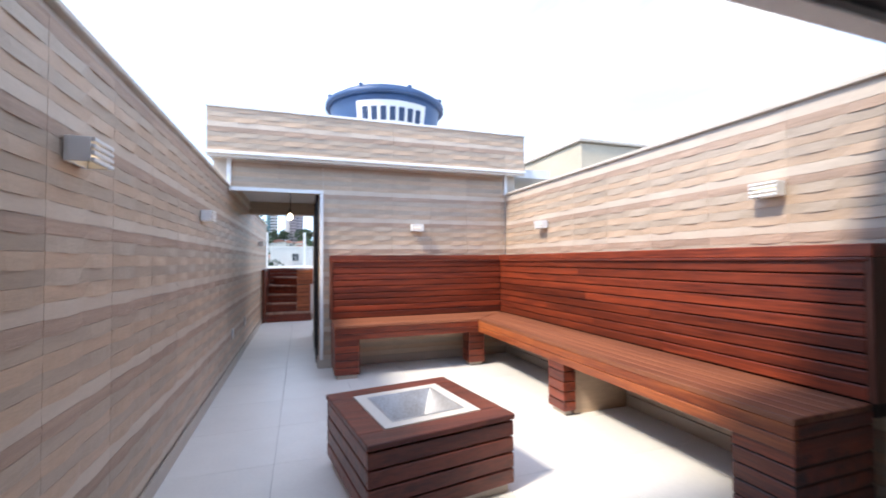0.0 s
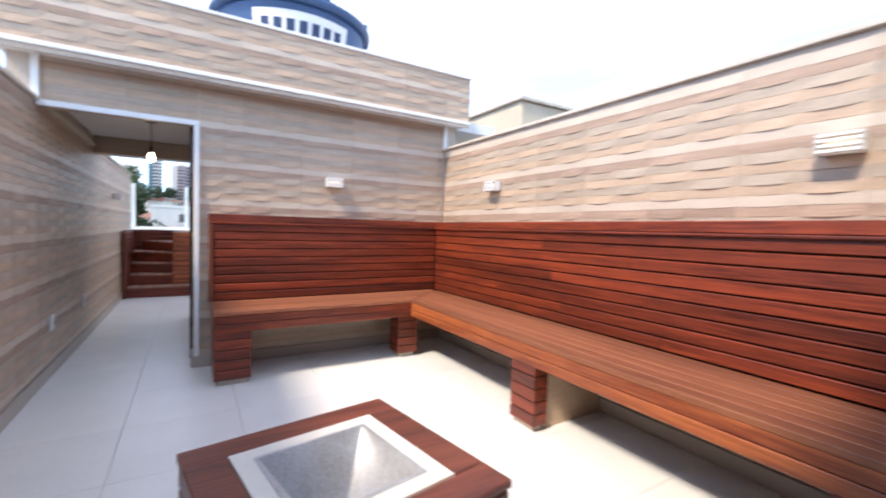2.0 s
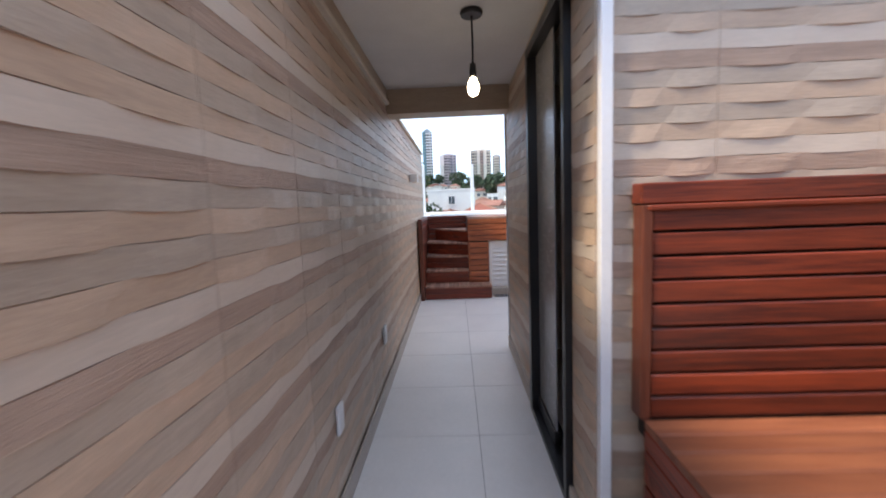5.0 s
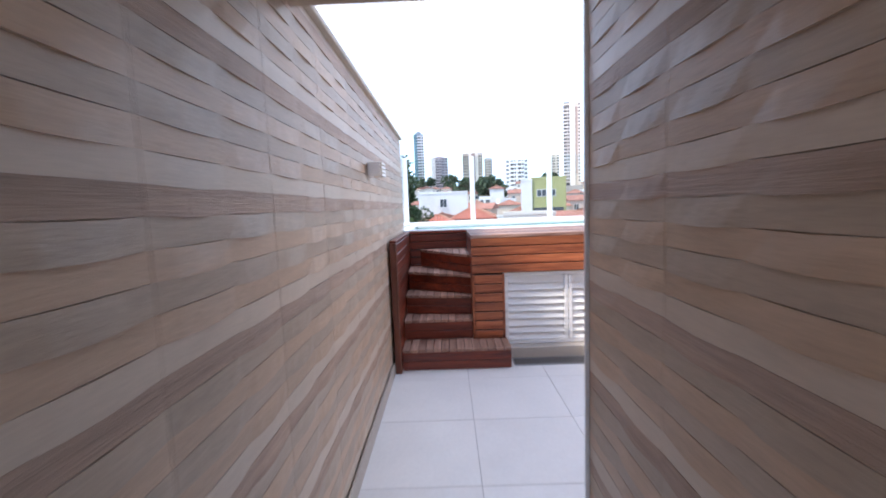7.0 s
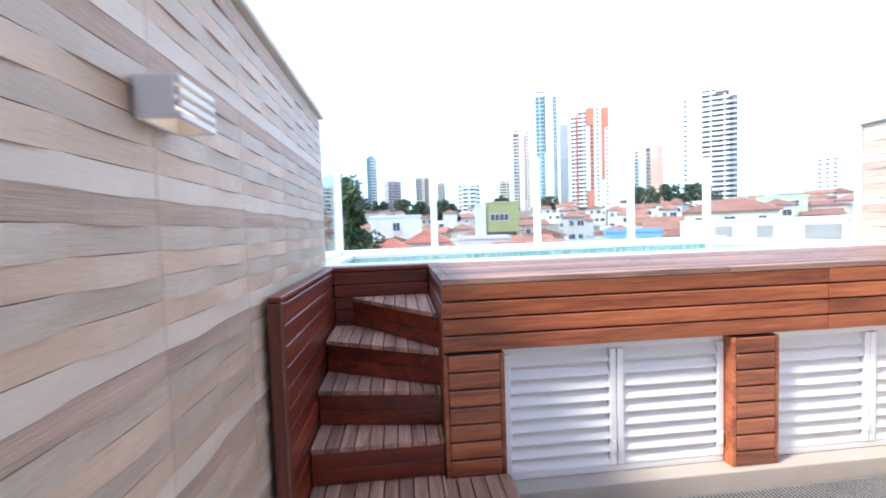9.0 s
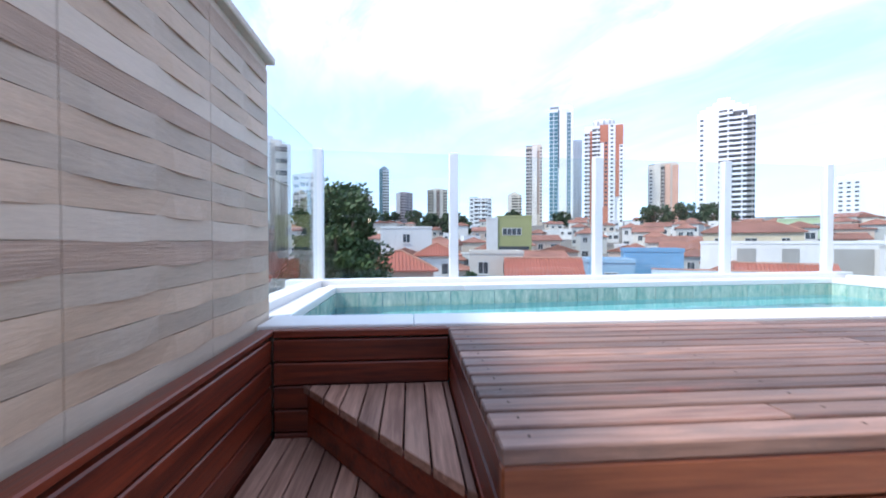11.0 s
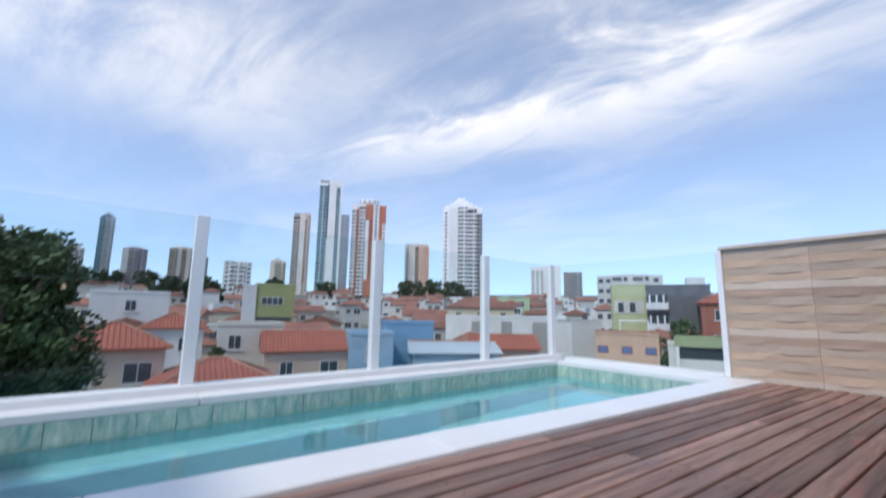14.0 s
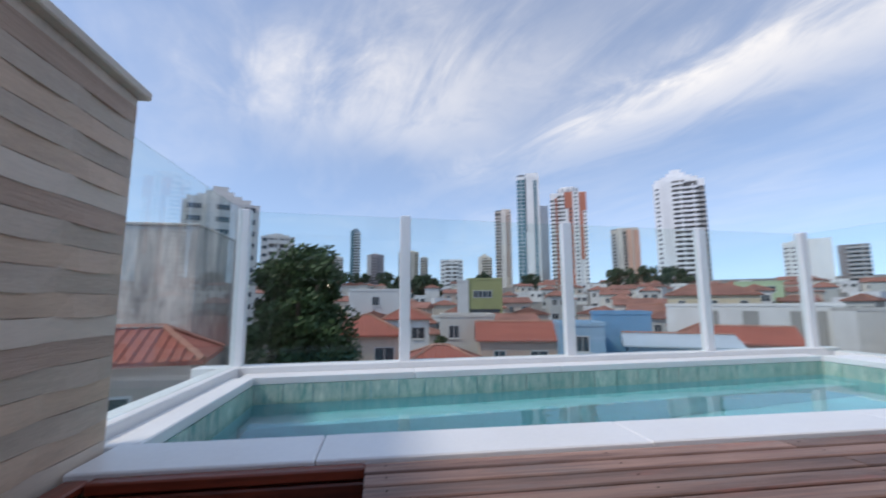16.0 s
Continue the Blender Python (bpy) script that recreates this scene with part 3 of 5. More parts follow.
h, w = TS / 2, 0.135
for b in ((-h, h, -h, -h + w), (-h, h, h - w, h)):
    part("top_board", on_table(cube(*b, TH - 0.03, TH, 0.004)), table_x, table)
for b in ((-h, -h + w, -h + w + 0.002, h - w - 0.002), (h - w, h, -h + w + 0.002, h - w - 0.002)):
    part("top_board", on_table(cube(*b, TH - 0.03, TH, 0.004)), table_x, table)
for i in range(4):
    z0 = 0.05 + i * (TH - 0.082) / 4
    z1 = z0 + (TH - 0.082) / 4 - 0.009
    for b in ((-h + 0.006, h - 0.006, -h + 0.006, -h + 0.03), (-h + 0.006, h - 0.006, h - 0.03, h - 0.006),
              (-h + 0.006, -h + 0.03, -h + 0.031, h - 0.031), (h - 0.03, h - 0.006, -h + 0.031, h - 0.031)):
        part("side_board", on_table(cube(*b, z0, z1, 0.004)), table_x, table)
part("core", on_table(cube(-h + 0.032, h - 0.032, -h + 0.032, h - 0.032, 0.0, 0.10)), plinth_mat, table, "stone plinth under the table")
ri, ro_ = 0.215, h - w - 0.001
rim_bm = bmesh.new()
for b in ((-ro_, ro_, -ro_, -ri), (-ro_, ro_, ri, ro_), (-ro_, -ri, -ri, ri), (ri, ro_, -ri, ri)):
    box(rim_bm, *b, TH - 0.028, TH + 0.004)
part("rim", on_table(rim_bm), enamel, table, "cream stone rim")
hop = bmesh.new()
ring = []
for r, z in ((ri, TH + 0.006), (ri - 0.012, TH + 0.006), (0.06, TH - 0.22), (0.06, TH - 0.225)):
    ring.append([hop.verts.new((sx * r, sy * r, z)) for sx, sy in ((-1, -1), (1, -1), (1, 1), (-1, 1))])
for a, b in zip(ring, ring[1:]):
    for i in range(4):
        hop.faces.new((a[i], a[(i + 1) % 4], b[(i + 1) % 4], b[i]))
hop.faces.new(ring[-1])
part("hopper", on_table(hop), steel, table, "dented brushed steel hopper, lightly rusted")

for sx, sy in ((-1, -1), (1, -1), (1, 1), (-1, 1)):
    part("weld_seam", on_table(rod([(sx * 0.2, sy * 0.2, TH - 0.002), (sx * 0.062, sy * 0.062, TH - 0.215)], 0.003, 6)), steel, table)

# ---- water tank on the roof ----
TX, TY, TZ = 2.05, 5.8, 2.55
tank = thing("water_tank", (TX, TY, TZ), "round blue plastic water tank with a domed lid on the roof", "water tank")
part("body", lathe([(0.72, TZ), (0.78, TZ + 0.5), (0.86, TZ + 1.05), (0.87, TZ + 1.08)], 48, TX, TY), tank_blue, tank)
part("rim", lathe([(0.90, TZ + 1.081), (0.94, TZ + 1.09), (0.94, TZ + 1.15), (0.91, TZ + 1.165)], 48, TX, TY), tank_blue, tank)
part("lid", lathe([(0.90, TZ + 1.166), (0.80, TZ + 1.24), (0.5, TZ + 1.32), (0.12, TZ + 1.35), (0.05, TZ + 1.352)], 48, TX, TY), tank_blue, tank)
for i in range(8):
    a = i * math.pi / 4 + 0.2
    part("clip", cube(TX + 0.90 * math.cos(a) - 0.03, TX + 0.90 * math.cos(a) + 0.03, TY + 0.90 * math.sin(a) - 0.03, TY + 0.90 * math.sin(a) + 0.03, TZ + 1.15, TZ + 1.215, 0.006), tank_blue, tank)


def on_drum(a0, a1, z0, z1, r0, r1, grow=0.0):
    """A curved plate on the tank's side, facing the courtyard."""
    bm = bmesh.new()
    n = 10
    rows = []
    for i in range(n + 1):
        a = radians(-90 + a0 + (a1 - a0) * i / n)
        rows.append([bm.verts.new((TX + (r + d) * math.cos(a), TY + (r + d) * math.sin(a), z)) for r, z, d in ((r0, z0, grow), (r1, z1, grow), (r1, z1, grow + 0.006), (r0, z0, grow + 0.006))])
    for p, q in zip(rows, rows[1:]):
        for k in range(4):
            bm.faces.new((p[k], q[k], q[(k + 1) % 4], p[(k + 1) % 4]))
    bm.faces.new(rows[0])
    bm.faces.new(rows[-1][::-1])
    bmesh.ops.recalc_face_normals(bm, faces=bm.faces[:])
    return bm


def drum_r(z):
    return 0.72 + 0.14 * (z - TZ) / 1.05


z0, z1 = TZ + 0.62, TZ + 0.99
plate = part("label_plate", on_drum(-40, 32, z0, z1, drum_r(z0) + 0.004, drum_r(z1) + 0.004), white_paint, tank, "white label with navy bars")
for i in range(7):
    a = -34 + i * 9
    part("bar", on_drum(a, a + 5.6, z0 + 0.09, z1 - 0.09, drum_r(z0 + 0.09) + 0.004, drum_r(z1 - 0.09) + 0.004, 0.008), tank_ink, plate)
pipe = thing("vent_pipe", (3.1, 6.1, 2.55), "thin bent grey overflow pipe on the roof", "pipe")
part("tube", rod([(3.1, 6.1, 2.55), (3.1, 6.1, 3.45), (3.07, 6.1, 3.5), (2.72, 6.1, 3.38)], 0.015), grate_mat, pipe)

# neighbouring block behind the courtyard wall
block = thing("neighbour_block", (6.7, 7.2, -8), "plain beige rendered neighbouring house with a dark slot window", "building")
part("wall", cube(5.5, 8.0, 5.4, 8.93, -8, 3.36, 0.02), beige_wall, block)
part("window", cube(5.46, 5.498, 8.3, 8.75, 2.7, 2.92), window_dark, block)
part("roof_edge", cube(5.44, 8.06, 5.34, 8.97, 3.361, 3.42, 0.01), plinth_mat, block)

# ---- pool deck, stairs and louvred cupboards ----
deck = thing("pool_deck", (2.4, 9.1, 0), "raised weathered hardwood deck beside the pool", "deck")
XD = 0.672
rows_n = 13
dp = (YC - YD) / rows_n
for i in range(rows_n):
    y0 = YD + i * dp
    cuts = [XD] + sorted([XD + (0.9 + 0.83 * i) % 1.7 + 0.5, XD + (0.9 + 0.83 * i) % 1.7 + 2.1]) + [XT - 0.004]
    for a, b in zip(cuts, cuts[1:]):
        part("plank", cube(a, b - 0.002, y0 + 0.001, y0 + dp - 0.0095, ZD - 0.028, ZD, 0.003), deck_x, deck)
for i in range(rows_n):
    for x in (XD + 0.05, XD + 0.62, XD + 1.2):
        yy = YD + (i + 0.5) * dp
        part("screw", lathe([(0.003, ZD + 0.0002), (0.0026, ZD + 0.001)], 6, x, yy), dark_gap, deck)
# near-black block stands for the shade between deck planks
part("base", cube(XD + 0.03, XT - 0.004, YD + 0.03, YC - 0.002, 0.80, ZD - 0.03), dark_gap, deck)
for i in range(4):
    z1 = ZD - 0.03 - i * 0.078
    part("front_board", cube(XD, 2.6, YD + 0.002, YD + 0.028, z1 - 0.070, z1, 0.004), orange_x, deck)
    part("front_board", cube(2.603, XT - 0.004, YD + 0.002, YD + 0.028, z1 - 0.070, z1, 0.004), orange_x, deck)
for i in range(4):
    z1 = ZD - 0.03 - i * 0.078
    part("side_board", cube(XD + 0.002, XD + 0.028, YD + 0.029, YC - 0.03, z1 - 0.070, z1, 0.004), wood_y, deck)
for i in range(9):
    z1 = ZD - 0.343 - i * 0.078
    if z1 - 0.073 > 0:
        part("side_board", cube(XD + 0.002, XD + 0.028, YD + 0.029, YC - 0.03, z1 - 0.070, z1, 0.004), wood_y, deck)
ZLB, ZLT = 0.10, 0.745
for x0, x1 in ((XD, 0.955), (2.085, 2.335), (3.47, 3.72)):
    # pillar core near black, shade painted between its boards
    pil = part("pillar", cube(x0 + 0.01, x1 - 0.01, YD + 0.01, YD + 0.24, 0.0, ZLT), dark_gap, deck)
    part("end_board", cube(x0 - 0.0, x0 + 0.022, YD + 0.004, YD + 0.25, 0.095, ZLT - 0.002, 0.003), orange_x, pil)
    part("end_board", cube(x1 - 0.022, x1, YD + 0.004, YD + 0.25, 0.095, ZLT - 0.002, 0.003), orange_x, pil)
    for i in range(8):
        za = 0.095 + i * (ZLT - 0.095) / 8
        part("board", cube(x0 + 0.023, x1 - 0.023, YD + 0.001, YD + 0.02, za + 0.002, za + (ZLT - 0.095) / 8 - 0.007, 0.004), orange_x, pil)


def louvre(x0, x1, leaves):
    """White louvred cupboard doors under the deck."""
    u = thing("louvre_door", ((x0 + x1) / 2, YD + 0.06, ZLB), "white aluminium louvred cupboard doors under the deck, closed", "cupboard door", "louvred cupboard doors")
    y0 = YD + 0.06
    part("frame", cube(x0, x1, y0, y0 + 0.05, ZLT - 0.03, ZLT, 0.003), white_metal, u)
    part("frame", cube(x0, x1, y0, y0 + 0.05, ZLB, ZLB + 0.035, 0.003), white_metal, u)
    lw = (x1 - x0) / leaves
    for k in range(leaves):
        a, b = x0 + k * lw, x0 + (k + 1) * lw
        lf = part("leaf", cube(a + 0.002, a + 0.035, y0 - 0.006, y0 + 0.04, ZLB + 0.036, ZLT - 0.031, 0.003), white_metal, u)
        part("stile", cube(b - 0.035, b - 0.002, y0 - 0.006, y0 + 0.04, ZLB + 0.036, ZLT - 0.031, 0.003), white_metal, lf)
        n = 9
        st = (ZLT - ZLB - 0.067) / n
        for i in range(n):
            z = ZLB + 0.036 + i * st
            bm = bmesh.new()
            vs = [bm.verts.new((x, y, zz)) for x in (a + 0.036, b - 0.036) for y, zz in ((y0 - 0.002, z + 0.002), (y0 + 0.004, z), (y0 + 0.034, z + st + 0.004), (y0 + 0.028, z + st + 0.006))]
            for f in ((0, 1, 2, 3), (7, 6, 5, 4), (0, 4, 5, 1), (1, 5, 6, 2), (2, 6, 7, 3), (3, 7, 4, 0)):
                bm.faces.new([vs[j] for j in f])
            bmesh.ops.recalc_face_normals(bm, faces=bm.faces[:])
            part("slat", bm, white_metal, lf)
        part("handle", cube(b - 0.026, b - 0.012, y0 - 0.018, y0 - 0.007, 0.2, 0.26, 0.002), white_metal, lf)
    part("backing", cube(x0, x1, y0 + 0.06, y0 + 0.08, ZLB, ZLT), white_paint, u)


louvre(0.957, 2.083, 2)
louvre(2.337, 3.468, 2)
louvre(3.722, XT - 0.004, 1)
structure("cupboard_sill", cube(0.957, XT - 0.004, YD - 0.03, YD + 0.2, 0.0, ZLB - 0.002, 0.004), baseboard_mat, "pale stone sill below the louvred doors", "sill")

# drain grating
drain = thing("drain_grate", (2.5, 8.58, 0), "long galvanised floor drain grate beside the deck", "drain")
part("channel", cube(1.0, XT - 0.02, 8.50, 8.665, -0.004, 0.002), dark_gap, drain)
for y in (8.503, 8.655):
    part("edge", cube(1.0, XT - 0.02, y, y + 0.008, 0.0, 0.008), grate_mat, drain)
for i in range(150):
    x = 1.005 + i * 0.0205
    part("bar", cube(x, x + 0.008, 8.512, 8.654, 0.002, 0.007), grate_mat, drain)

# winding stairs
stairs = thing("winder_stairs", (0.35, 9.0, 0), "narrow winding wooden stairs up to the pool deck", "stairs")
XS0, XS1, YB = 0.07, XD - 0.004, 9.56
STEPS = [
    [(XS0, 8.45), (0.965, 8.45), (0.965, YD - 0.004), (XS1, YD - 0.004), (XS1, 8.80), (XS0, 8.80)],
    [(XS0, 8.71), (XS1, 8.71), (XS1, 9.0), (XS0, 9.0)],
    [(XS0, 8.93), (XS1, 8.83), (XS1, 9.2), (XS0, 9.3)],
    [(XS0, 9.20), (XS1, 8.87), (XS1, YB - 0.3), (0.3, YB), (XS0, YB)],
    [(0.17, YB), (XS1, 8.90), (XS1, YB)],
]


def clip_plan(poly, x0, x1):
    """The part of a plan outline between two x values."""
    for sign, lim in ((1, x0), (-1, x1)):
        out = []
        for (ax, ay), (bx, by) in zip(poly, poly[1:] + poly[:1]):
            ia, ib = sign * (ax - lim) >= 0, sign * (bx - lim) >= 0
            if ia:
                out.append((ax, ay))
            if ia != ib:
                t = (lim - ax) / (bx - ax)
                out.append((lim, ay + t * (by - ay)))
        poly = out
        if len(poly) < 3:
            return []
    return poly


for k, poly in enumerate(STEPS):
    z1 = 0.18 * (k + 1)
    # near-black step core paints shade behind treads and risers
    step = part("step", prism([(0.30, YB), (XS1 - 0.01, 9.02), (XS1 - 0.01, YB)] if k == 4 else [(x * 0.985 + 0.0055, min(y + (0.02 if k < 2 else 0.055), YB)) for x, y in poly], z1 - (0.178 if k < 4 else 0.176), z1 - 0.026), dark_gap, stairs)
    n = 10
    x0 = XS0
    while x0 < 0.97:
        cl = clip_plan(poly, x0 + 0.001, x0 + 0.0605)
        if cl and max(p[1] for p in cl) - min(p[1] for p in cl) > 0.03:
            part("tread_slat", prism(cl, z1 - 0.025, z1, 0.002), tread_y, step)
        x0 += 0.0645
    a, b = (poly[0], poly[1])
    d = Vector((b[0] - a[0], b[1] - a[1])).normalized()
    nrm = Vector((d.y, -d.x))
    for j in range(2):
        za = z1 - 0.177 + j * 0.075
        off = [(a[0] + nrm.x * o - 0 * d.x, a[1] + nrm.y * o) for o in (-0.012, -0.03)]
        off2 = [(b[0] + nrm.x * o, b[1] + nrm.y * o) for o in (-0.03, -0.012)]
        part("riser_board", prism(off + off2, za + 0.002, za + 0.073, 0.002), wood_x, step)
part("support", cube(XS0 + 0.02, XS1 - 0.03, 9.0, YB - 0.02, 0.0, 0.50), dark_gap, stairs)
# side panel along the wall and boarded back
panel = thing("stair_side_panel", (0.03, 9.0, 0), "red wooden boarded side panel of the stairs", "side panel")
part("post", cube(0.014, 0.066, 8.40, 8.445, 0.0, ZD - 0.022, 0.005), wood_z, panel)
part("cap", cube(0.014, 0.067, 8.40, YB + 0.03, ZD - 0.02, ZD, 0.004), wood_y, panel)
for i in range(13):
    za = 0.01 + i * 0.081
    part("board", cube(0.03, 0.064, 8.447, YB + 0.002, za, za + 0.076, 0.004), wood_y, panel)
back = thing("stair_back_panel", (0.35, YB + 0.02, 0), "red wooden boards behind the top stair", "back panel")
for i in range(6):
    za = ZD - 0.028 - (i + 1) * 0.081
    part("board", cube(0.068, XD + 0.0, YB + 0.003, YB + 0.028, za, za + 0.076, 0.004), wood_x, back)
part("cap", cube(0.068, XD + 0.0, YB + 0.002, YC - 0.001, ZD - 0.026, ZD, 0.004), wood_x, back)

# ---- pool ----
ZW = 0.98
pool_bm = bmesh.new()
pw = [(PX0, PY0), (PX1, PY0), (PX1, FAR1), (PX0, FAR0)]
lo = [pool_bm.verts.new((x, y, 0.30)) for x, y in pw]
hi = [pool_bm.verts.new((x, y, 1.06)) for x, y in pw]
pool_bm.faces.new(lo)
for i in range(4):
    pool_bm.faces.new((lo[(i + 1) % 4], lo[i], hi[i], hi[(i + 1) % 4]))
basin = structure("pool_basin", pool_bm, pool_wall, "turquoise mosaic pool basin", "pool")
ledge = structure("pool_ledge", prism([(PX0 + 0.002, FAR0 - 0.22), (PX1 - 0.002, FAR1 - 0.22), (PX1 - 0.002, FAR1 - 0.002), (PX0 + 0.002, FAR0 - 0.002)], 0.302, 0.70, 0.01), pool_wall, "submerged turquoise ledge along the pool", "pool ledge")
wb = bmesh.new()
nx, ny = 24, 10
grid = [[wb.verts.new((PX0 + (PX1 - PX0) * i / nx, PY0 + (far_y(PX0 + (PX1 - PX0) * i / nx) - PY0) * j / ny, ZW)) for j in range(ny + 1)] for i in range(nx + 1)]
for i in range(nx):
    for j in range(ny):
        wb.faces.new((grid[i][j], grid[i + 1][j], grid[i + 1][j + 1], grid[i][j + 1]))
water = structure("water", wb, water_mat, "calm clear turquoise pool water", "water")
water.visible_shadow = False
# coping stones
coping = structure("pool_coping", prism([(-0.3, FAR0 + 0.32), (4.3, FAR1 + 0.34), (4.3, FAR1 + 0.30), (-0.3, FAR0 + 0.28)], 0.0, 1.09), white_paint, "white rendered edge of the pool", "pool edge")
cop_base = structure("pool_kerb", prism([(PX1 + 0.012, PY0), (XT + 0.14, PY0), (XT + 0.14, FAR1 + 0.3), (PX1 + 0.012, FAR1 + 0.2)], 0.0, 1.058), white_paint, "white rendered kerb of the pool", "pool edge")
structure("pool_kerb", prism([(-0.3, 9.775), (PX0 - 0.012, 9.775), (PX0 - 0.012, FAR0 + 0.2), (-0.3, FAR0 + 0.3)], 0.0, 1.058), white_paint, "white rendered kerb of the pool", "pool edge")
structure("pool_kerb", prism([(-0.3, FAR0 + 0.012), (XT + 0.14, far_y(XT + 0.14) + 0.012), (XT + 0.14, far_y(XT) + 0.28), (-0.3, FAR0 + 0.26)], 0.0, 1.057), white_paint, "white rendered kerb of the pool", "pool edge")
xs = [0.0, 0.55, 1.45, 2.35, 3.25, PX1]
for a, b in zip(xs, xs[1:]):
    part("coping_stone", cube(a + 0.001, b - 0.001, YC + 0.004 if a > 0.6 else YC - 0.0, PY0 + 0.006, 1.06, 1.10, 0.004), marble, coping)
xs = [-0.02, 0.9, 1.8, 2.7, PX1]
for a, b in zip(xs, xs[1:]):
    part("coping_stone", prism([(a + 0.001, far_y(a) - 0.006), (b - 0.001, far_y(b) - 0.006), (b - 0.001, far_y(b) + 0.13), (a + 0.001, far_y(a) + 0.13)], 1.06, 1.10, 0.004), marble, coping)
part("coping_stone", prism([(-0.06, 9.776), (PX0 + 0.006, 9.807), (PX0 + 0.006, FAR0 - 0.008), (-0.06, FAR0 - 0.01)], 1.06, 1.10, 0.004), marble, coping)
part("coping_stone", prism([(PX1 - 0.006, YC + 0.004), (XT - 0.02, YC + 0.004), (XT - 0.02, FAR1 - 0.005), (PX1 - 0.006, FAR1 - 0.008)], 1.06, 1.10, 0.004), marble, coping)
structure("pool_upstand", prism([(-0.3, far_y(-0.3) + 0.132), (XT + 0.1, far_y(XT + 0.1) + 0.132), (XT + 0.1, far_y(XT) + 0.25), (-0.3, far_y(-0.3) + 0.25)], 1.058, 1.135, 0.004), white_paint, "white upstand below the glass fence", "upstand")
structure("pool_upstand", prism([(-0.17, 9.8), (-0.062, 9.8), (-0.062, FAR0 + 0.12), (-0.17, FAR0 + 0.12)], 1.058, 1.135, 0.004), white_paint, "white upstand below the glass fence", "upstand")
structure("pool_upstand", prism([(XT - 0.018, 9.845), (XT + 0.1, 9.845), (XT + 0.1, FAR1 + 0.12), (XT - 0.018, FAR1 + 0.12)], 1.058, 1.115, 0.004), white_paint, "white upstand below the glass fence", "upstand")
# painted tile band at the waterline
k = 0
x = PX0
while x < PX1 - 0.02:
    b = min(x + 0.15, PX1 - 0.002)
    part("band_tile", prism([(x + 0.001, far_y(x) - 0.008), (b - 0.001, far_y(b) - 0.008), (b - 0.001, far_y(b) - 0.001), (x + 0.001, far_y(x) - 0.001)], 0.90, 1.058), band_mat, basin)
    x += 0.152
y = PY0
while y < FAR1 - 0.02:
    for xa, lim in ((PX1 - 0.008, FAR1), (PX0 + 0.001, FAR0)):
        b = min(y + 0.15, lim - 0.01)
        if b - y > 0.03:
            part("band_tile", cube(xa, xa + 0.007, y + 0.001, b, 0.90, 1.058), band_mat, basin)
    y += 0.152

# glass fence
fence = thing("glass_fence", (2.0, 11.2, 1.1), "clear glass pool fence with white aluminium posts", "fence")
GY = 0.19
posts = [-0.09, 0.85, 1.96, 3.06, 4.02]
ZG0, ZG1 = 1.136, 2.03
for x in posts:
    yy = far_y(x) + GY
    part("post", cube(x - 0.032, x + 0.032, yy - 0.03, yy + 0.03, 1.10, ZG1, 0.004), white_metal, fence)
for a, b in zip(posts, posts[1:]):
    bm = prism([(a + 0.033, far_y(a) + GY - 0.004), (b - 0.033, far_y(b) + GY - 0.004), (b - 0.033, far_y(b) + GY + 0.004), (a + 0.033, far_y(a) + GY + 0.004)], ZG0, ZG1 - 0.01)
    part("pane", bm, glass, fence).visible_shadow = False
part("pane", prism([(-0.104, 9.80), (-0.096, 9.80), (-0.096, far_y(-0.1) + GY - 0.032), (-0.104, far_y(-0.1) + GY - 0.032)], ZG0, ZG1 - 0.01), glass, fence).visible_shadow = False
part("pane", prism([(XT + 0.04, 9.846), (XT + 0.048, 9.846), (4.06, far_y(4.02) + GY - 0.01), (4.052, far_y(4.02) + GY - 0.01)], ZG0 - 0.02, ZG1 - 0.01), glass, fence).visible_shadow = False


# ---- the city ----
def ground_z(x, y):
    d = math.hypot(x, y)
    return -8.5 + 0.072 * max(0.0, min(d, 420) - 18)


gb = bmesh.new()
radii = [6, 20, 40, 70, 110, 160, 220, 300, 420, 600, 1200, 4500]
rings = []
for r in radii:
    rings.append([gb.verts.new((r * math.cos(a), r * math.sin(a) + 5, ground_z(r * math.cos(a), r * math.sin(a)) - (0 if r <= 420 else (r - 420) * 0.012))) for a in [2 * math.pi * i / 72 for i in range(72)]])
for a, b in zip(rings, rings[1:]):
    for i in range(72):
        gb.faces.new((a[i], b[i], b[(i + 1) % 72], a[(i + 1) % 72]))
gb.faces.new(rings[0])
structure("ground", gb, city_ground, "city ground rising towards the distance", "ground")
structure("building_core", cube(-0.3, 4.3, -3.2, 11.5, -9, -0.251), beige_wall, "storeys of the house below the roof terrace", "building")


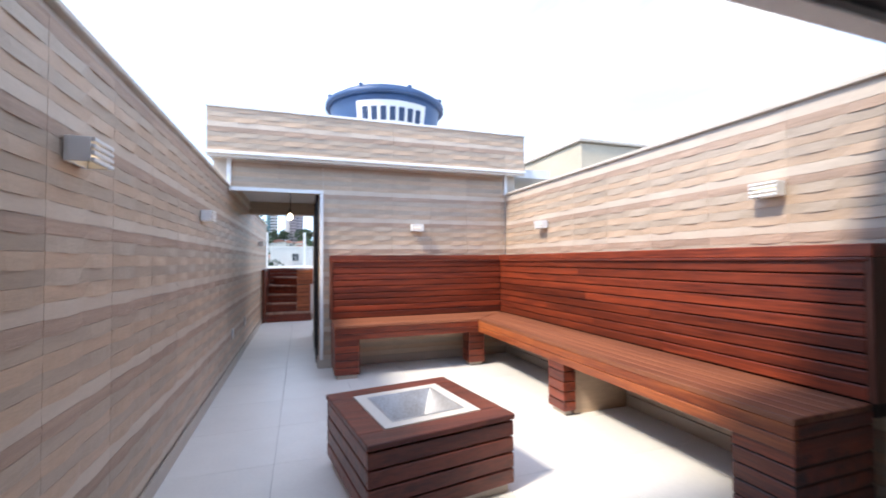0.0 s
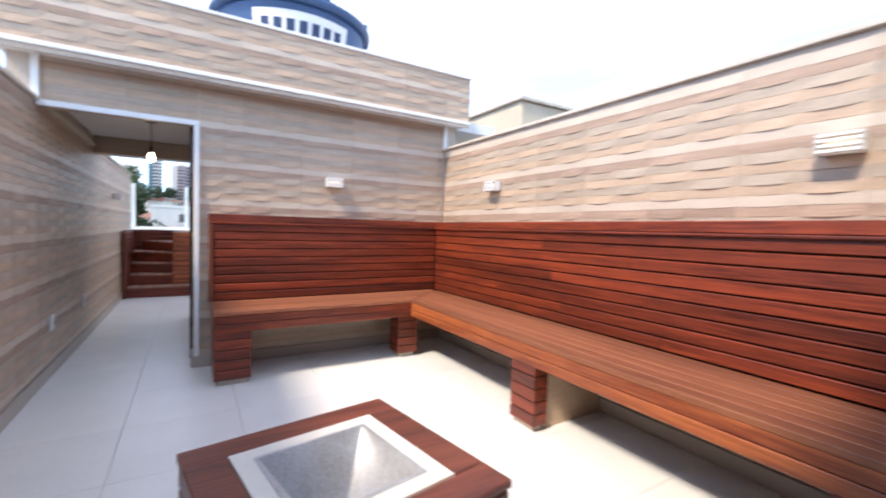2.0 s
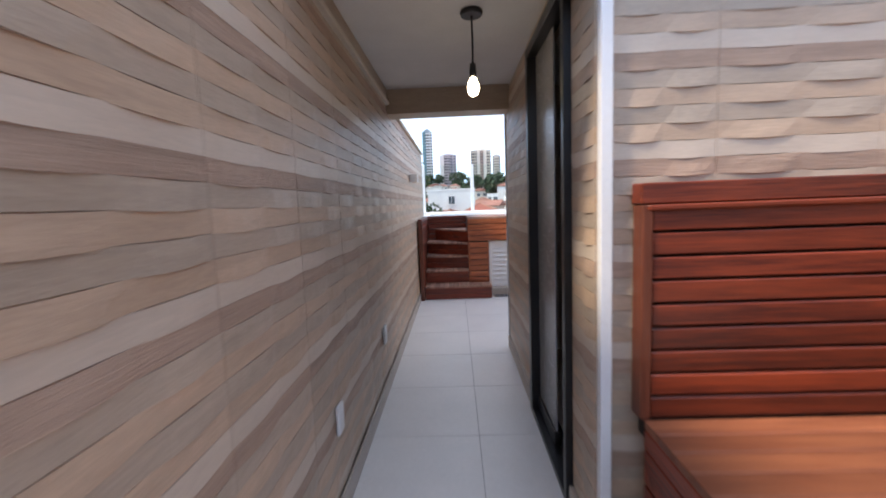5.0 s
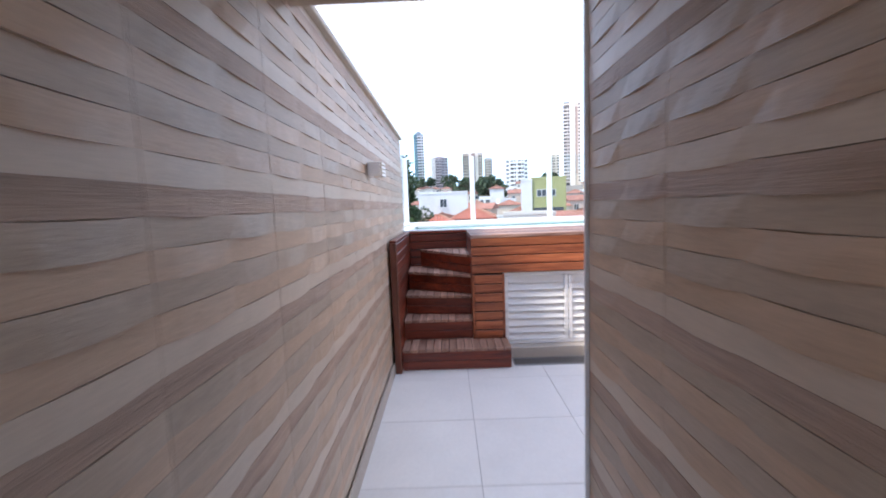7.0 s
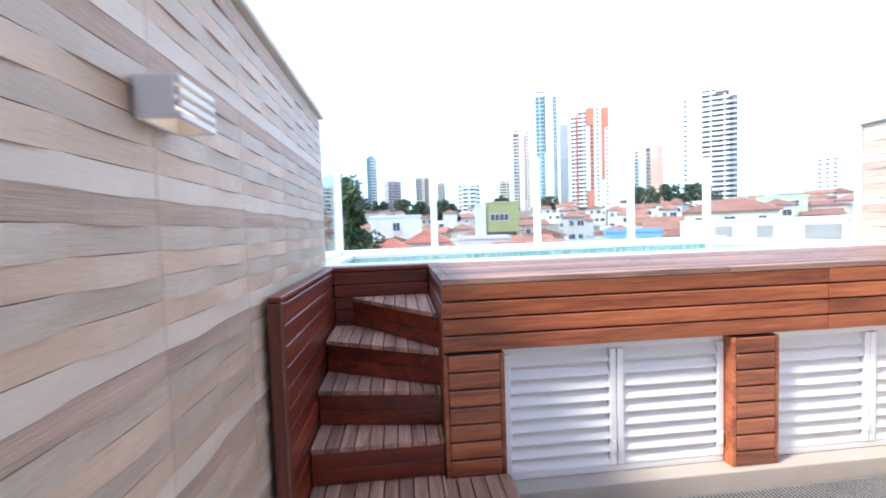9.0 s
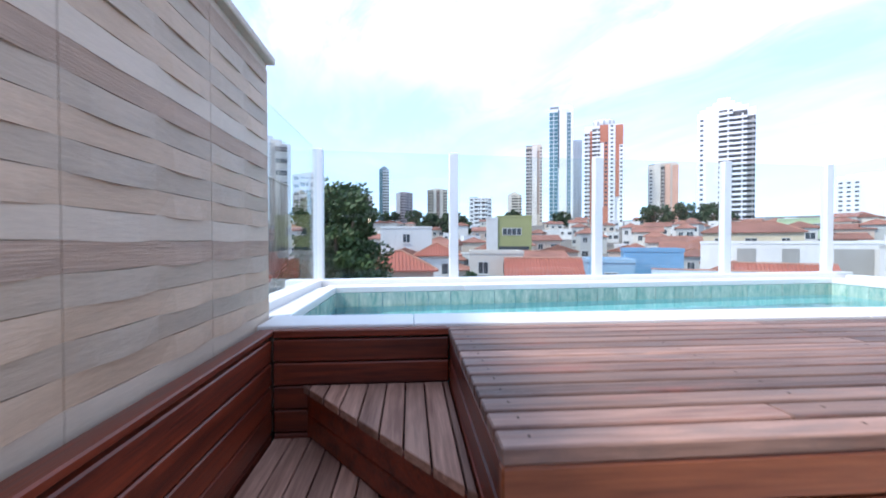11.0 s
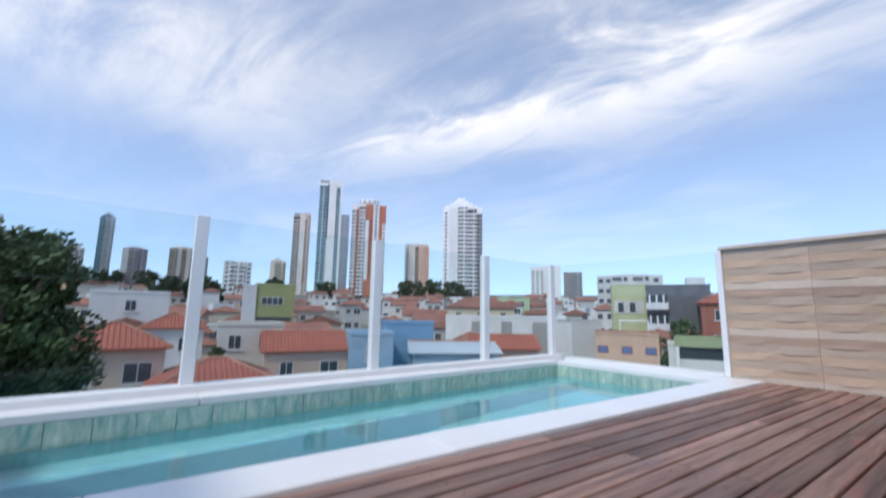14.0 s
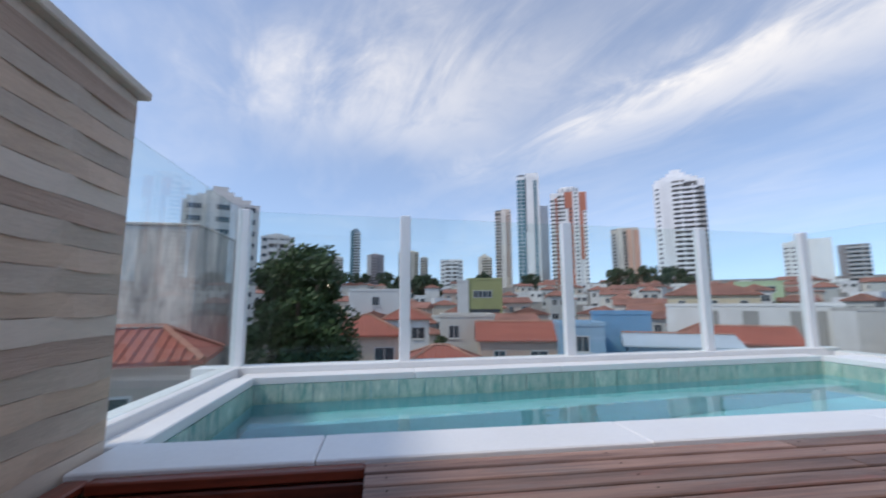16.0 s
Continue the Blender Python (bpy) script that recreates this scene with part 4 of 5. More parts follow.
def gable(x0, x1, y0, y1, z0, rise, over=0.35, hip=0.0):
    """A pitched roof with eaves, ridge along x."""
    bm = bmesh.new()
    x0, x1, y0, y1 = x0 - over, x1 + over, y0 - over, y1 + over
    ym = (y0 + y1) / 2
    lo = [bm.verts.new(p) for p in ((x0, y0, z0), (x1, y0, z0), (x1, y1, z0), (x0, y1, z0))]
    e = [bm.verts.new((p.co.x, p.co.y, z0 + 0.12)) for p in lo]
    r = [bm.verts.new((x0 + hip, ym, z0 + rise)), bm.verts.new((x1 - hip, ym, z0 + rise))]
    bm.faces.new(lo[::-1])
    for i in range(4):
        bm.faces.new((lo[i], lo[(i + 1) % 4], e[(i + 1) % 4], e[i]))
    for f in ((e[0], e[1], r[1], r[0]), (e[2], e[3], r[0], r[1]), (e[1], e[2], r[1]), (e[3], e[0], r[0])):
        bm.faces.new(f)
    return bm


def tile_rows(roof, x0, x1, y0, y1, z0, rise, over=0.35, hip=0.0):
    """Courses of clay tiles as low ribs running down the near slope."""
    bm = bmesh.new()
    ym = (y0 + y1) / 2
    n = int((x1 - x0 + 2 * over) / 0.28)
    for i in range(n):
        x = x0 - over + 0.1 + i * 0.28
        t = 1.0
        if hip:
            t = max(0.02, min(1, (x - (x0 - over)) / hip, (x1 + over - x) / hip))
        ya, yb = y0 - over, y0 - over + t * (ym - y0 + over)
        za, zb = z0 + 0.12, z0 + 0.12 + t * (rise - 0.12)
        v = [bm.verts.new(p) for p in ((x - 0.06, ya, za), (x + 0.06, ya, za), (x, ya, za + 0.07), (x - 0.06, yb, zb), (x + 0.06, yb, zb), (x, yb, zb + 0.07))]
        for f in ((0, 2, 5, 3), (2, 1, 4, 5), (0, 1, 2)):
            bm.faces.new([v[j] for j in f])
    tagged(part("tile_course", bm, clay_bright, roof), kind="stuff")


def house(name, cx, cy, w, d, zb, h, wall_rgb, label, roof="hip", rise=1.6, rot=0.0, wins=3, floors=2, roof_mat=None, near=False, group="", sills=True):
    """A house: walls, roof or parapet, and windows with sills on its front."""
    ob = thing(name, (0, 0, 0), label, "house", group)
    part("wall", cube(-w / 2, w / 2, -d / 2, d / 2, 0, h), paint(wall_rgb), ob)
    if roof == "flat":
        rb = bmesh.new()
        for b in ((-w / 2 - 0.06, w / 2 + 0.06, -d / 2 - 0.06, -d / 2 + 0.15), (-w / 2 - 0.06, w / 2 + 0.06, d / 2 - 0.15, d / 2 + 0.06), (-w / 2 - 0.06, -w / 2 + 0.15, -d / 2 + 0.151, d / 2 - 0.151), (w / 2 - 0.15, w / 2 + 0.06, -d / 2 + 0.151, d / 2 - 0.151)):
            box(rb, *b, h + 0.001, h + 0.3)
        part("parapet", rb, paint(wall_rgb), ob)
    else:
        hp = d * 0.45 if roof == "hip" else 0.0
        r = part("roof", gable(-w / 2, w / 2, -d / 2, d / 2, h + 0.002, rise, 0.35, hp), roof_mat or clay_roof, ob)
        caps = bmesh.new()
        e, zr = 0.35, h + 0.002 + rise + 0.03
        rods = [((-w / 2 - e + hp, 0, zr), (w / 2 + e - hp, 0, zr))]
        if hp:
            rods += [((sx * (w / 2 + e - hp), 0, zr), (sx * (w / 2 + e), sy * (d / 2 + e), h + 0.14)) for sx in (-1, 1) for sy in (-1, 1)]
        for a, b in rods:
            t = Vector(b) - Vector(a)
            side = t.cross(Vector((0, 0, 1))).normalized() * 0.11
            v = [caps.verts.new(Vector(q) + o) for q in (a, b) for o in (side, Vector((0, 0, 0.10)), -side)]
            for f in ((0, 1, 4, 3), (1, 2, 5, 4), (0, 2, 1), (3, 4, 5)):
                caps.faces.new([v[k] for k in f])
        part("ridge_cap", caps, ridge_clay, r)
        if near:
            tile_rows(r, -w / 2, w / 2, -d / 2, d / 2, h + 0.002, rise, 0.35, hp)
    for f in range(floors):
        for i in range(wins):
            x = -w / 2 + w * (i + 0.5) / wins
            z = h - 1.9 - f * 2.9
            if z > 0.3:
                ww = 0.45 + 0.22 * ((i + f) % 2)
                g = part("window", cube(x - ww - 0.07, x + ww + 0.07, -d / 2 - 0.03, -d / 2 - 0.002, z - 0.07, z + 1.17), paint((0.72, 0.71, 0.69)), ob)
                for a0 in (-ww, 0.03):
                    part("pane", cube(x + a0, x + a0 + ww - 0.03, -d / 2 - 0.045, -d / 2 - 0.031, z, z + 1.1), window_dark, g)
                if sills:
                    part("sill", cube(x - 0.65, x + 0.65, -d / 2 - 0.12, -d / 2 - 0.002, z - 0.17, z - 0.072), paint((0.7, 0.69, 0.66)), g)
    ob.matrix_basis = pose(cx, cy, zb, 0, 0, rot)
    return ob


def facing(x, y):
    return -math.degrees(math.atan2(x - 0.5, y - 8.6))


def tower(cx, cy, w, d, ztop, floors, wall_rgb, label, bays, crown="box", rot=None):
    """A tall apartment block: shaft, upright bays (from, to, kind, colour, foot, head, proud), pieces floor by floor, crown."""
    zb = ground_z(cx, cy) - 1
    H = ztop - zb
    ob = thing("apartment_tower", (0, 0, 0), label + " on the far hill", "tower", "far towers")
    part("shaft", cube(-w / 2, w / 2, -d / 2, d / 2, 0, H), paint(wall_rgb), ob)
    fh = H / floors
    for u0, u1, kind, rgb, foot, head, proud in bays:
        x0, x1 = (u0 - 0.5) * w + 0.02, (u1 - 0.5) * w - 0.02
        yb, yf = -d / 2 - 0.004, -d / 2 - proud
        # balcony bays are flat plates coloured dark as recess shade
        m = tower_glass if kind == "glass" else recess_shade if kind == "balcony" else paint(rgb)
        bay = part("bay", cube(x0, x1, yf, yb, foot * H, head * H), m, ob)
        if kind == "plain":
            continue
        me = bpy.data.meshes.new("floor_piece")
        bm = bmesh.new()
        bw = x1 - x0
        if kind == "glass":
            box(bm, x0 - 0.05, x1 + 0.05, yf - 0.35, yf - 0.02, 0, 0.16 * fh)
            box(bm, x0 + 0.45 * bw, x0 + 0.55 * bw, yf - 0.2, yf - 0.02, 0.16 * fh, fh)
            me.materials.append(paint(rgb))
        elif kind == "balcony":
            box(bm, x0 - 0.05, x1 + 0.05, yf - 1.1, yf - 0.02, 0, 0.46 * fh)
            box(bm, x0 + 0.62 * bw, x0 + 0.74 * bw, yf - 0.25, yf - 0.02, 0.46 * fh, fh)
            me.materials.append(paint(rgb))
        else:
            n = max(1, round(bw / 3.2))
            for k in range(n):
                c = x0 + bw * (k + 0.5) / n
                box(bm, c - min(0.75, 0.3 * bw), c + min(0.75, 0.3 * bw), yf - 0.08, yf - 0.02, 0.32 * fh, 0.72 * fh)
            me.materials.append(window_dark)
        bm.to_mesh(me)
        bm.free()
        for f in range(1, floors):
            if foot * H <= f * fh <= head * H - 0.6 * fh:
                o = new("window" if kind == "punch" else "balcony" if kind == "balcony" else "floor_slab", me)
                o.parent = bay
                o.location = (0, 0, f * fh)
    if crown == "box":
        part("crown", cube(-w * 0.33, w * 0.33, -d * 0.33, d * 0.33, H + 0.01, H + 0.035 * H), paint(wall_rgb), ob)
        part("lift_house", cube(-w * 0.14, w * 0.14, -d * 0.16, d * 0.16, H + 0.036 * H, H + 0.06 * H), paint(wall_rgb), ob)
    elif crown == "steps":
        for k, (a, h0, h1) in enumerate(((0.42, 0.0, 0.035), (0.30, 0.036, 0.065), (0.19, 0.066, 0.10), (0.11, 0.101, 0.14))):
            part("crown_step", cube(-w * a - 0.04 * w, w * a - 0.04 * w, -d * a, d * a, H + 0.01 + h0 * H, H + h1 * H), paint(wall_rgb), ob)
    elif crown == "drum":
        part("crown", lathe([(w * 0.30, H + 0.01), (w * 0.30, H + 0.06 * H), (w * 0.24, H + 0.065 * H)], 12), paint(wall_rgb), ob)
        for k in range(5):
            a = radians(-150 + 30 * k)
            part("crown_fin", cube(w * 0.31 * math.cos(a) - 0.4, w * 0.31 * math.cos(a) + 0.4, w * 0.31 * math.sin(a) - 0.4, w * 0.31 * math.sin(a) + 0.4, H + 0.02, H + 0.05 * H), paint((0.4, 0.42, 0.45)), ob)
    elif crown == "offset":
        part("crown", cube(-w * 0.1, w * 0.45, -d * 0.4, d * 0.4, H + 0.01, H + 0.035 * H), paint(wall_rgb), ob)
        part("crown_box", cube(-w * 0.48, -w * 0.11, -d * 0.4, d * 0.4, H + 0.01, H + 0.022 * H), paint((0.2, 0.22, 0.24)), ob)
    ob.matrix_basis = pose(cx, cy, zb, 0, 0, facing(cx, cy) if rot is None else rot)
    return ob


tower_glass = mat("blue_green_curtain_glass", (0.12, 0.25, 0.28), 0.2, 0, 0.25, 0.2, 2, 0.0, second=(0.06, 0.13, 0.16))
# dark tone paints the shade inside balconies that have no depth
recess_shade = mat("painted_balcony_shade", (0.13, 0.125, 0.125), 0.7, 0, 0.3, 0.3, 2, 0.0)
WHITE, CREAM, BEIGE, GREYW = (0.84, 0.83, 0.81), (0.70, 0.64, 0.55), (0.62, 0.53, 0.44), (0.55, 0.55, 0.55)
BROWN, BRICK = (0.40, 0.29, 0.24), (0.52, 0.19, 0.12)


def plain_bays(rgb, slab):
    """Windows at both ends and balconies between, as on most of the far blocks."""
    return [(0.0, 0.24, "punch", rgb, 0, 1, 0.3), (0.24, 0.48, "balcony", slab, 0, 0.97, 0.1), (0.48, 0.56, "plain", rgb, 0, 1.02, 0.8), (0.56, 0.8, "balcony", slab, 0, 0.97, 0.1), (0.8, 1.0, "punch", rgb, 0, 1, 0.3)]


def side_bays(dark, slab):
    """A sheer dark side and a front of balconies."""
    return [(0.0, 0.3, "plain", dark, 0, 1.0, 0.4), (0.3, 1.0, "balcony", slab, 0, 0.98, 0.1)]


tower(-36, 357, 11, 9, 39, 12, CREAM, "cream apartment tower with dark balconies", side_bays(CREAM, (0.74, 0.7, 0.64)))
tower(-21, 358, 8.0, 7, 61, 20, (0.25, 0.3, 0.33), "slim dark green glass tower", [(0.0, 0.35, "glass", (0.2, 0.3, 0.3), 0, 1, 0.4), (0.35, 1.0, "balcony", (0.6, 0.62, 0.62), 0, 0.98, 0.1)])
tower(-4, 338, 13, 10, 39, 12, (0.42, 0.36, 0.36), "brown apartment tower with balconies", [(0.0, 0.25, "plain", (0.62, 0.58, 0.56), 0, 1, 0.4), (0.25, 0.6, "balcony", (0.42, 0.36, 0.38), 0, 0.98, 0.1), (0.6, 1, "punch", (0.36, 0.31, 0.33), 0, 1, 0.2)])
tower(20, 308, 14, 11, 38, 13, CREAM, "cream apartment tower with dark balconies", [(0, 0.3, "balcony", (0.45, 0.4, 0.33), 0, 0.98, 0.1), (0.3, 0.45, "plain", CREAM, 0, 1.0, 0.5), (0.45, 0.62, "balcony", BROWN, 0, 0.98, 0.1), (0.62, 0.78, "plain", CREAM, 0, 1.02, 0.6), (0.78, 1.0, "balcony", (0.5, 0.45, 0.38), 0, 0.98, 0.1)])
tower(33, 327, 6, 8, 36, 12, GREYW, "grey apartment tower", plain_bays(GREYW, CREAM))
tower(44, 265, 14, 9, 28, 8, WHITE, "white apartment block with dark openings", plain_bays(WHITE, WHITE), "offset")
tower(84, 338, 11, 9, 38, 11, CREAM, "cream apartment tower with stepped top", side_bays((0.76, 0.71, 0.64), CREAM), "steps")
tower(93, 315, 12, 9, 71, 24, BEIGE, "tall beige apartment tower with brown bays", [(0.0, 0.36, "balcony", (0.60, 0.54, 0.49), 0, 0.98, 0.1), (0.36, 0.68, "plain", (0.78, 0.72, 0.66), 0, 1.01, 0.7), (0.68, 0.82, "plain", BROWN, 0.15, 0.95, 0.3), (0.82, 1.0, "punch", (0.66, 0.57, 0.5), 0, 1, 0.5)], "offset")
tower(104.5, 290, 15.4, 12, 91, 30, WHITE, "tall white tower with a blue-green glass side", [(0.0, 0.36, "glass", (0.55, 0.62, 0.63), 0, 0.97, 0.6), (0.36, 0.42, "plain", (0.13, 0.16, 0.18), 0.5, 0.99, 0.3), (0.42, 0.74, "plain", (0.84, 0.83, 0.81), 0, 1.0, 1.0), (0.74, 0.9, "glass", (0.5, 0.56, 0.57), 0, 0.96, 0.4), (0.9, 1.0, "plain", WHITE, 0, 0.98, 0.7)], "offset")
tower(118, 296, 7, 8, 72, 24, WHITE, "slim white tower between taller ones", [(0.0, 0.45, "plain", (0.82, 0.81, 0.79), 0, 1, 0.3), (0.6, 1.0, "plain", (0.74, 0.73, 0.72), 0, 0.98, 0.5)], "none")
tower(121, 261, 22, 14, 72, 25, WHITE, "tall white tower with brick red corners", [(0.0, 0.14, "balcony", WHITE, 0, 0.93, 0.1), (0.14, 0.2, "plain", BRICK, 0, 0.95, 0.3), (0.2, 0.4, "balcony", WHITE, 0, 0.97, 0.4), (0.4, 0.62, "plain", BRICK, 0.83, 1.0, 0.8), (0.4, 0.5, "plain", WHITE, 0.2, 0.828, 0.8), (0.5, 0.62, "punch", BRICK, 0.2, 0.828, 0.7), (0.4, 0.62, "plain", BRICK, 0.02, 0.198, 0.8), (0.62, 0.8, "punch", WHITE, 0, 1.0, 1.0), (0.8, 1.0, "plain", BRICK, 0.8, 0.99, 0.7), (0.8, 0.9, "plain", BRICK, 0.3, 0.798, 0.6), (0.9, 1.0, "punch", WHITE, 0, 0.798, 0.6)], "drum")
tower(160.5, 262, 17, 12, 49, 17, (0.66, 0.58, 0.52), "beige and salmon apartment tower", [(0.0, 0.22, "punch", (0.7, 0.64, 0.58), 0, 0.97, 0.4), (0.22, 0.42, "plain", (0.74, 0.69, 0.63), 0, 1.03, 0.7), (0.42, 0.56, "balcony", (0.45, 0.4, 0.38), 0, 0.97, 0.1), (0.56, 0.74, "plain", (0.72, 0.44, 0.34), 0, 1.0, 0.5), (0.74, 0.8, "plain", (0.6, 0.5, 0.44), 0, 0.99, 0.2), (0.8, 1.0, "plain", (0.70, 0.40, 0.31), 0, 0.98, 0.5)], "offset")
tower(168.5, 219.5, 25, 16, 69, 23, (0.86, 0.86, 0.86), "tall white apartment tower with a stepped crown", [(0.0, 0.16, "punch", (0.86, 0.86, 0.86), 0, 0.96, 0.5), (0.16, 0.38, "plain", (0.86, 0.86, 0.86), 0, 1.0, 0.9), (0.38, 0.62, "balcony", (0.86, 0.86, 0.86), 0, 1.0, 1.2), (0.62, 0.86, "balcony", (0.84, 0.84, 0.85), 0, 0.98, 0.6), (0.86, 1.0, "balcony", (0.42, 0.41, 0.4), 0, 0.93, 0.05)], "steps")
tower(229, 202, 20, 12, 34, 10, WHITE, "white apartment block with blank walls", [(0.0, 0.45, "punch", WHITE, 0, 0.94, 0.3), (0.45, 1.0, "plain", WHITE, 0, 1.04, 0.8)], "box")
tower(243, 190, 12, 9, 31, 9, (0.34, 0.3, 0.29), "dark brown apartment block", side_bays((0.3, 0.26, 0.25), (0.45, 0.42, 0.4)), "none")
tower(143, 91, 21, 10, 15.6, 4, (0.62, 0.6, 0.58), "long grey apartment block with rounded balconies", plain_bays((0.62, 0.6, 0.58), (0.58, 0.57, 0.56)), "box")
tower(-20.5, 67, 8.6, 8, 14.2, 13, (0.74, 0.70, 0.65), "cream apartment block with small windows", [(0.0, 0.3, "punch", (0.72, 0.66, 0.58), 0, 0.97, 0.2), (0.3, 0.72, "punch", (0.78, 0.75, 0.71), 0, 1.0, 0.6), (0.72, 1, "punch", (0.72, 0.68, 0.63), 0, 0.97, 0.2)], "steps")
tower(-34, 154.4, 10.4, 8, 23.6, 9, (0.72, 0.68, 0.64), "pale apartment block with balconies", plain_bays((0.74, 0.71, 0.68), (0.78, 0.75, 0.72)))

# weathered concrete block beside the terrace
conc = thing("concrete_block", (-8.8, 27, -8), "windowless stained concrete and plaster building", "building")
stain = mat("stained_plaster", (0.74, 0.66, 0.58), 0.9, 0, 0.3, 0.5, 3.0, 0.3, (1.8, 1.8, 0.4), 0, (0.30, 0.27, 0.25), span=0.3)
part("wall", cube(-14.0, -6.1, 25.1, 31.5, -8, 4.4, 0.02), stain, conc)
part("parapet", cube(-14.06, -6.04, 25.04, 31.56, 4.401, 4.5, 0.02), stain, conc)

# nearer houses
house("house", -0.4, 43, 5.2, 6, -7.5, 6.6, (0.66, 0.55, 0.45), "beige house with a bright clay hip roof", "hip", 1.5, 2, 2, 2, clay_bright, True)
house("house", 3.6, 56, 4.6, 6, -6.8, 6.6, (0.75, 0.74, 0.74), "white house with a clay roof and awnings", "hip", 1.5, -3, 2, 2, clay_bright, True)
house("house", 4.9, 38, 6.6, 7, -8.5, 5.6, (0.5, 0.35, 0.28), "low house under a wide clay roof", "hip", 1.5, -4, 0, 1, clay_bright, True)
house("house", 9.3, 51, 5.2, 6, -7, 7.2, (0.62, 0.58, 0.53), "grey balconied house with a flat roof", "flat", 0, -8, 2, 2)
house("house", 13, 46.5, 6.6, 7, -7.5, 5.8, (0.62, 0.45, 0.36), "pinkish house with a clay roof", "gable", 1.5, -12, 2, 1, clay_bright, True)
house("house", 17, 42, 3.4, 5, -7.5, 7.2, (0.3, 0.46, 0.6), "sky blue flat-roofed house wall", "flat", 0, -18, 1, 1)
house("house", 22, 44, 4.6, 4, -7.5, 8.0, (0.16, 0.34, 0.52), "bright blue workshop wall", "flat", 0, -24, 0, 1)
house("house", 24.5, 40, 7.5, 5, -7.5, 5.6, (0.35, 0.5, 0.62), "low blue shed with a metal roof", "gable", 0.9, -28, 0, 1, mat("metal_sheet_roof", (0.55, 0.62, 0.68), 0.45, 0.2, 0.1, 0.5, 4, 0.0))
house("house", 31, 40, 6, 5, -8, 6.2, (0.5, 0.3, 0.22), "low house under a clay roof", "gable", 1.3, -36, 0, 1, clay_bright, True)
house("house", 14.3, 78, 1.8, 6, -5, 10.0, (0.74, 0.73, 0.72), "white narrow house beside an olive one", "flat", 0, -10, 0, 2)
house("house", 53, 69, 12, 8, -4, 6.6, (0.64, 0.55, 0.4), "cream house with a clay roof", "hip", 1.8, -38, 3, 1)
house("house", 79, 86, 8, 8, -3, 8.5, (0.48, 0.6, 0.38), "pale green house among town houses", "flat", 0, -43, 2, 2)
house("house", 0, 69, 7, 7, -5, 8.2, (0.74, 0.73, 0.71), "white flat-roofed building among houses", "flat", 0, 0, 1, 2)

house("house", -6.4, 22, 3.6, 3, -8, 7.9, (0.6, 0.5, 0.42), "small house under a red clay roof", "hip", 0.9, 12, 1, 1, clay_bright, True)

# white terrace of workshops with grey recesses
long_house = house("house", 42, 51, 15.6, 6, -7, 8.1, (0.78, 0.77, 0.75), "long white flat-roofed workshop building with grey recessed bays", "flat", 0, -45, 0, 1)
for x0, x1 in ((-4.3, -2.6), (-0.4, 1.0), (3.6, 6.4)):
    part("recessed_bay", cube(x0, x1, -3.06, -3.004, 3.2, 7.6), paint((0.36, 0.35, 0.33)), long_house, "grey rendered bay")
shed = house("house", 45.3, 41.2, 5.0, 5, -7, 7.7, (0.5, 0.49, 0.47), "grey concrete shed with a thin pale roof edge", "flat", 0, -54, 0, 1)
part("white_wall", cube(-2.5, -0.9, -2.56, -2.504, 0.5, 7.7), paint((0.74, 0.73, 0.71)), shed)
salmon = house("house", 45.6, 35.2, 6.2, 5, -7, 6.6, (0.66, 0.44, 0.32), "salmon house with three blue-framed windows and red coping", "flat", 0, -60, 0, 1)
for x in (-2.4, 0, 2.3):
    w = part("window", cube(x - 0.55, x + 0.55, -2.54, -2.504, 4.55, 5.35), paint((0.30, 0.13, 0.12)), salmon)
    part("pane", cube(x - 0.43, x + 0.43, -2.56, -2.541, 4.65, 5.25), paint((0.12, 0.18, 0.36)), w)
part("coping", cube(-3.2, 3.2, -2.6, -2.3, 6.91, 7.0), paint((0.40, 0.13, 0.09)), salmon)
for x in (-0.6, 2.2):
    part("pergola_post", cube(x - 0.06, x + 0.06, -1.6, -1.48, 6.6, 8.0), white_paint, salmon)
part("pergola_beam", cube(-0.7, 2.3, -1.62, -1.46, 8.0, 8.15), white_paint, salmon)
modern = house("house", 62.6, 37.4, 7.6, 7, -6, 11.6, (0.13, 0.13, 0.145), "dark grey modern house with stacked white balconies", "flat", 0, -63, 0, 1)
for z in (5.8, 8.6):
    part("balcony_recess", cube(-3.7, -1.2, -3.54, -3.504, z, z + 2.0), window_dark, modern)
    bal = part("balcony", cube(-3.9, -1.1, -4.2, -3.56, z - 0.25, z - 0.05), paint((0.16, 0.16, 0.17)), modern)
    part("balustrade", cube(-3.85, -1.15, -4.18, -4.1, z - 0.049, z + 0.85), paint((0.72, 0.73, 0.75)), bal)
    for k in range(3):
        part("door_frame", cube(-3.5 + k * 0.85, -3.3 + k * 0.85, -3.6, -3.541, z, z + 1.9), white_paint, bal)
part("roof_box", cube(1.2, 3.4, -2.6, 0.5, 11.92, 12.9), paint((0.74, 0.74, 0.74)), modern)
lime = house("house", 66.1, 46.9, 4.9, 6, -5, 11.3, (0.60, 0.62, 0.36), "lime green house with a pale balcony storey", "flat", 0, -56, 0, 1)
part("balcony_recess", cube(-2.2, 2.1, -3.06, -3.004, 7.0, 9.0), paint((0.66, 0.66, 0.62)), lime)
for x in (-1.2, 0.5):
    part("window", cube(x - 0.4, x + 0.4, -3.09, -3.061, 7.2, 8.7), window_dark, lime)
brick_house = house("house", 58.4, 30.6, 3.8, 5, -6, 9.2, (0.36, 0.13, 0.09), "brick red house under a clay roof", "hip", 1.3, -66, 1, 2, clay_bright)
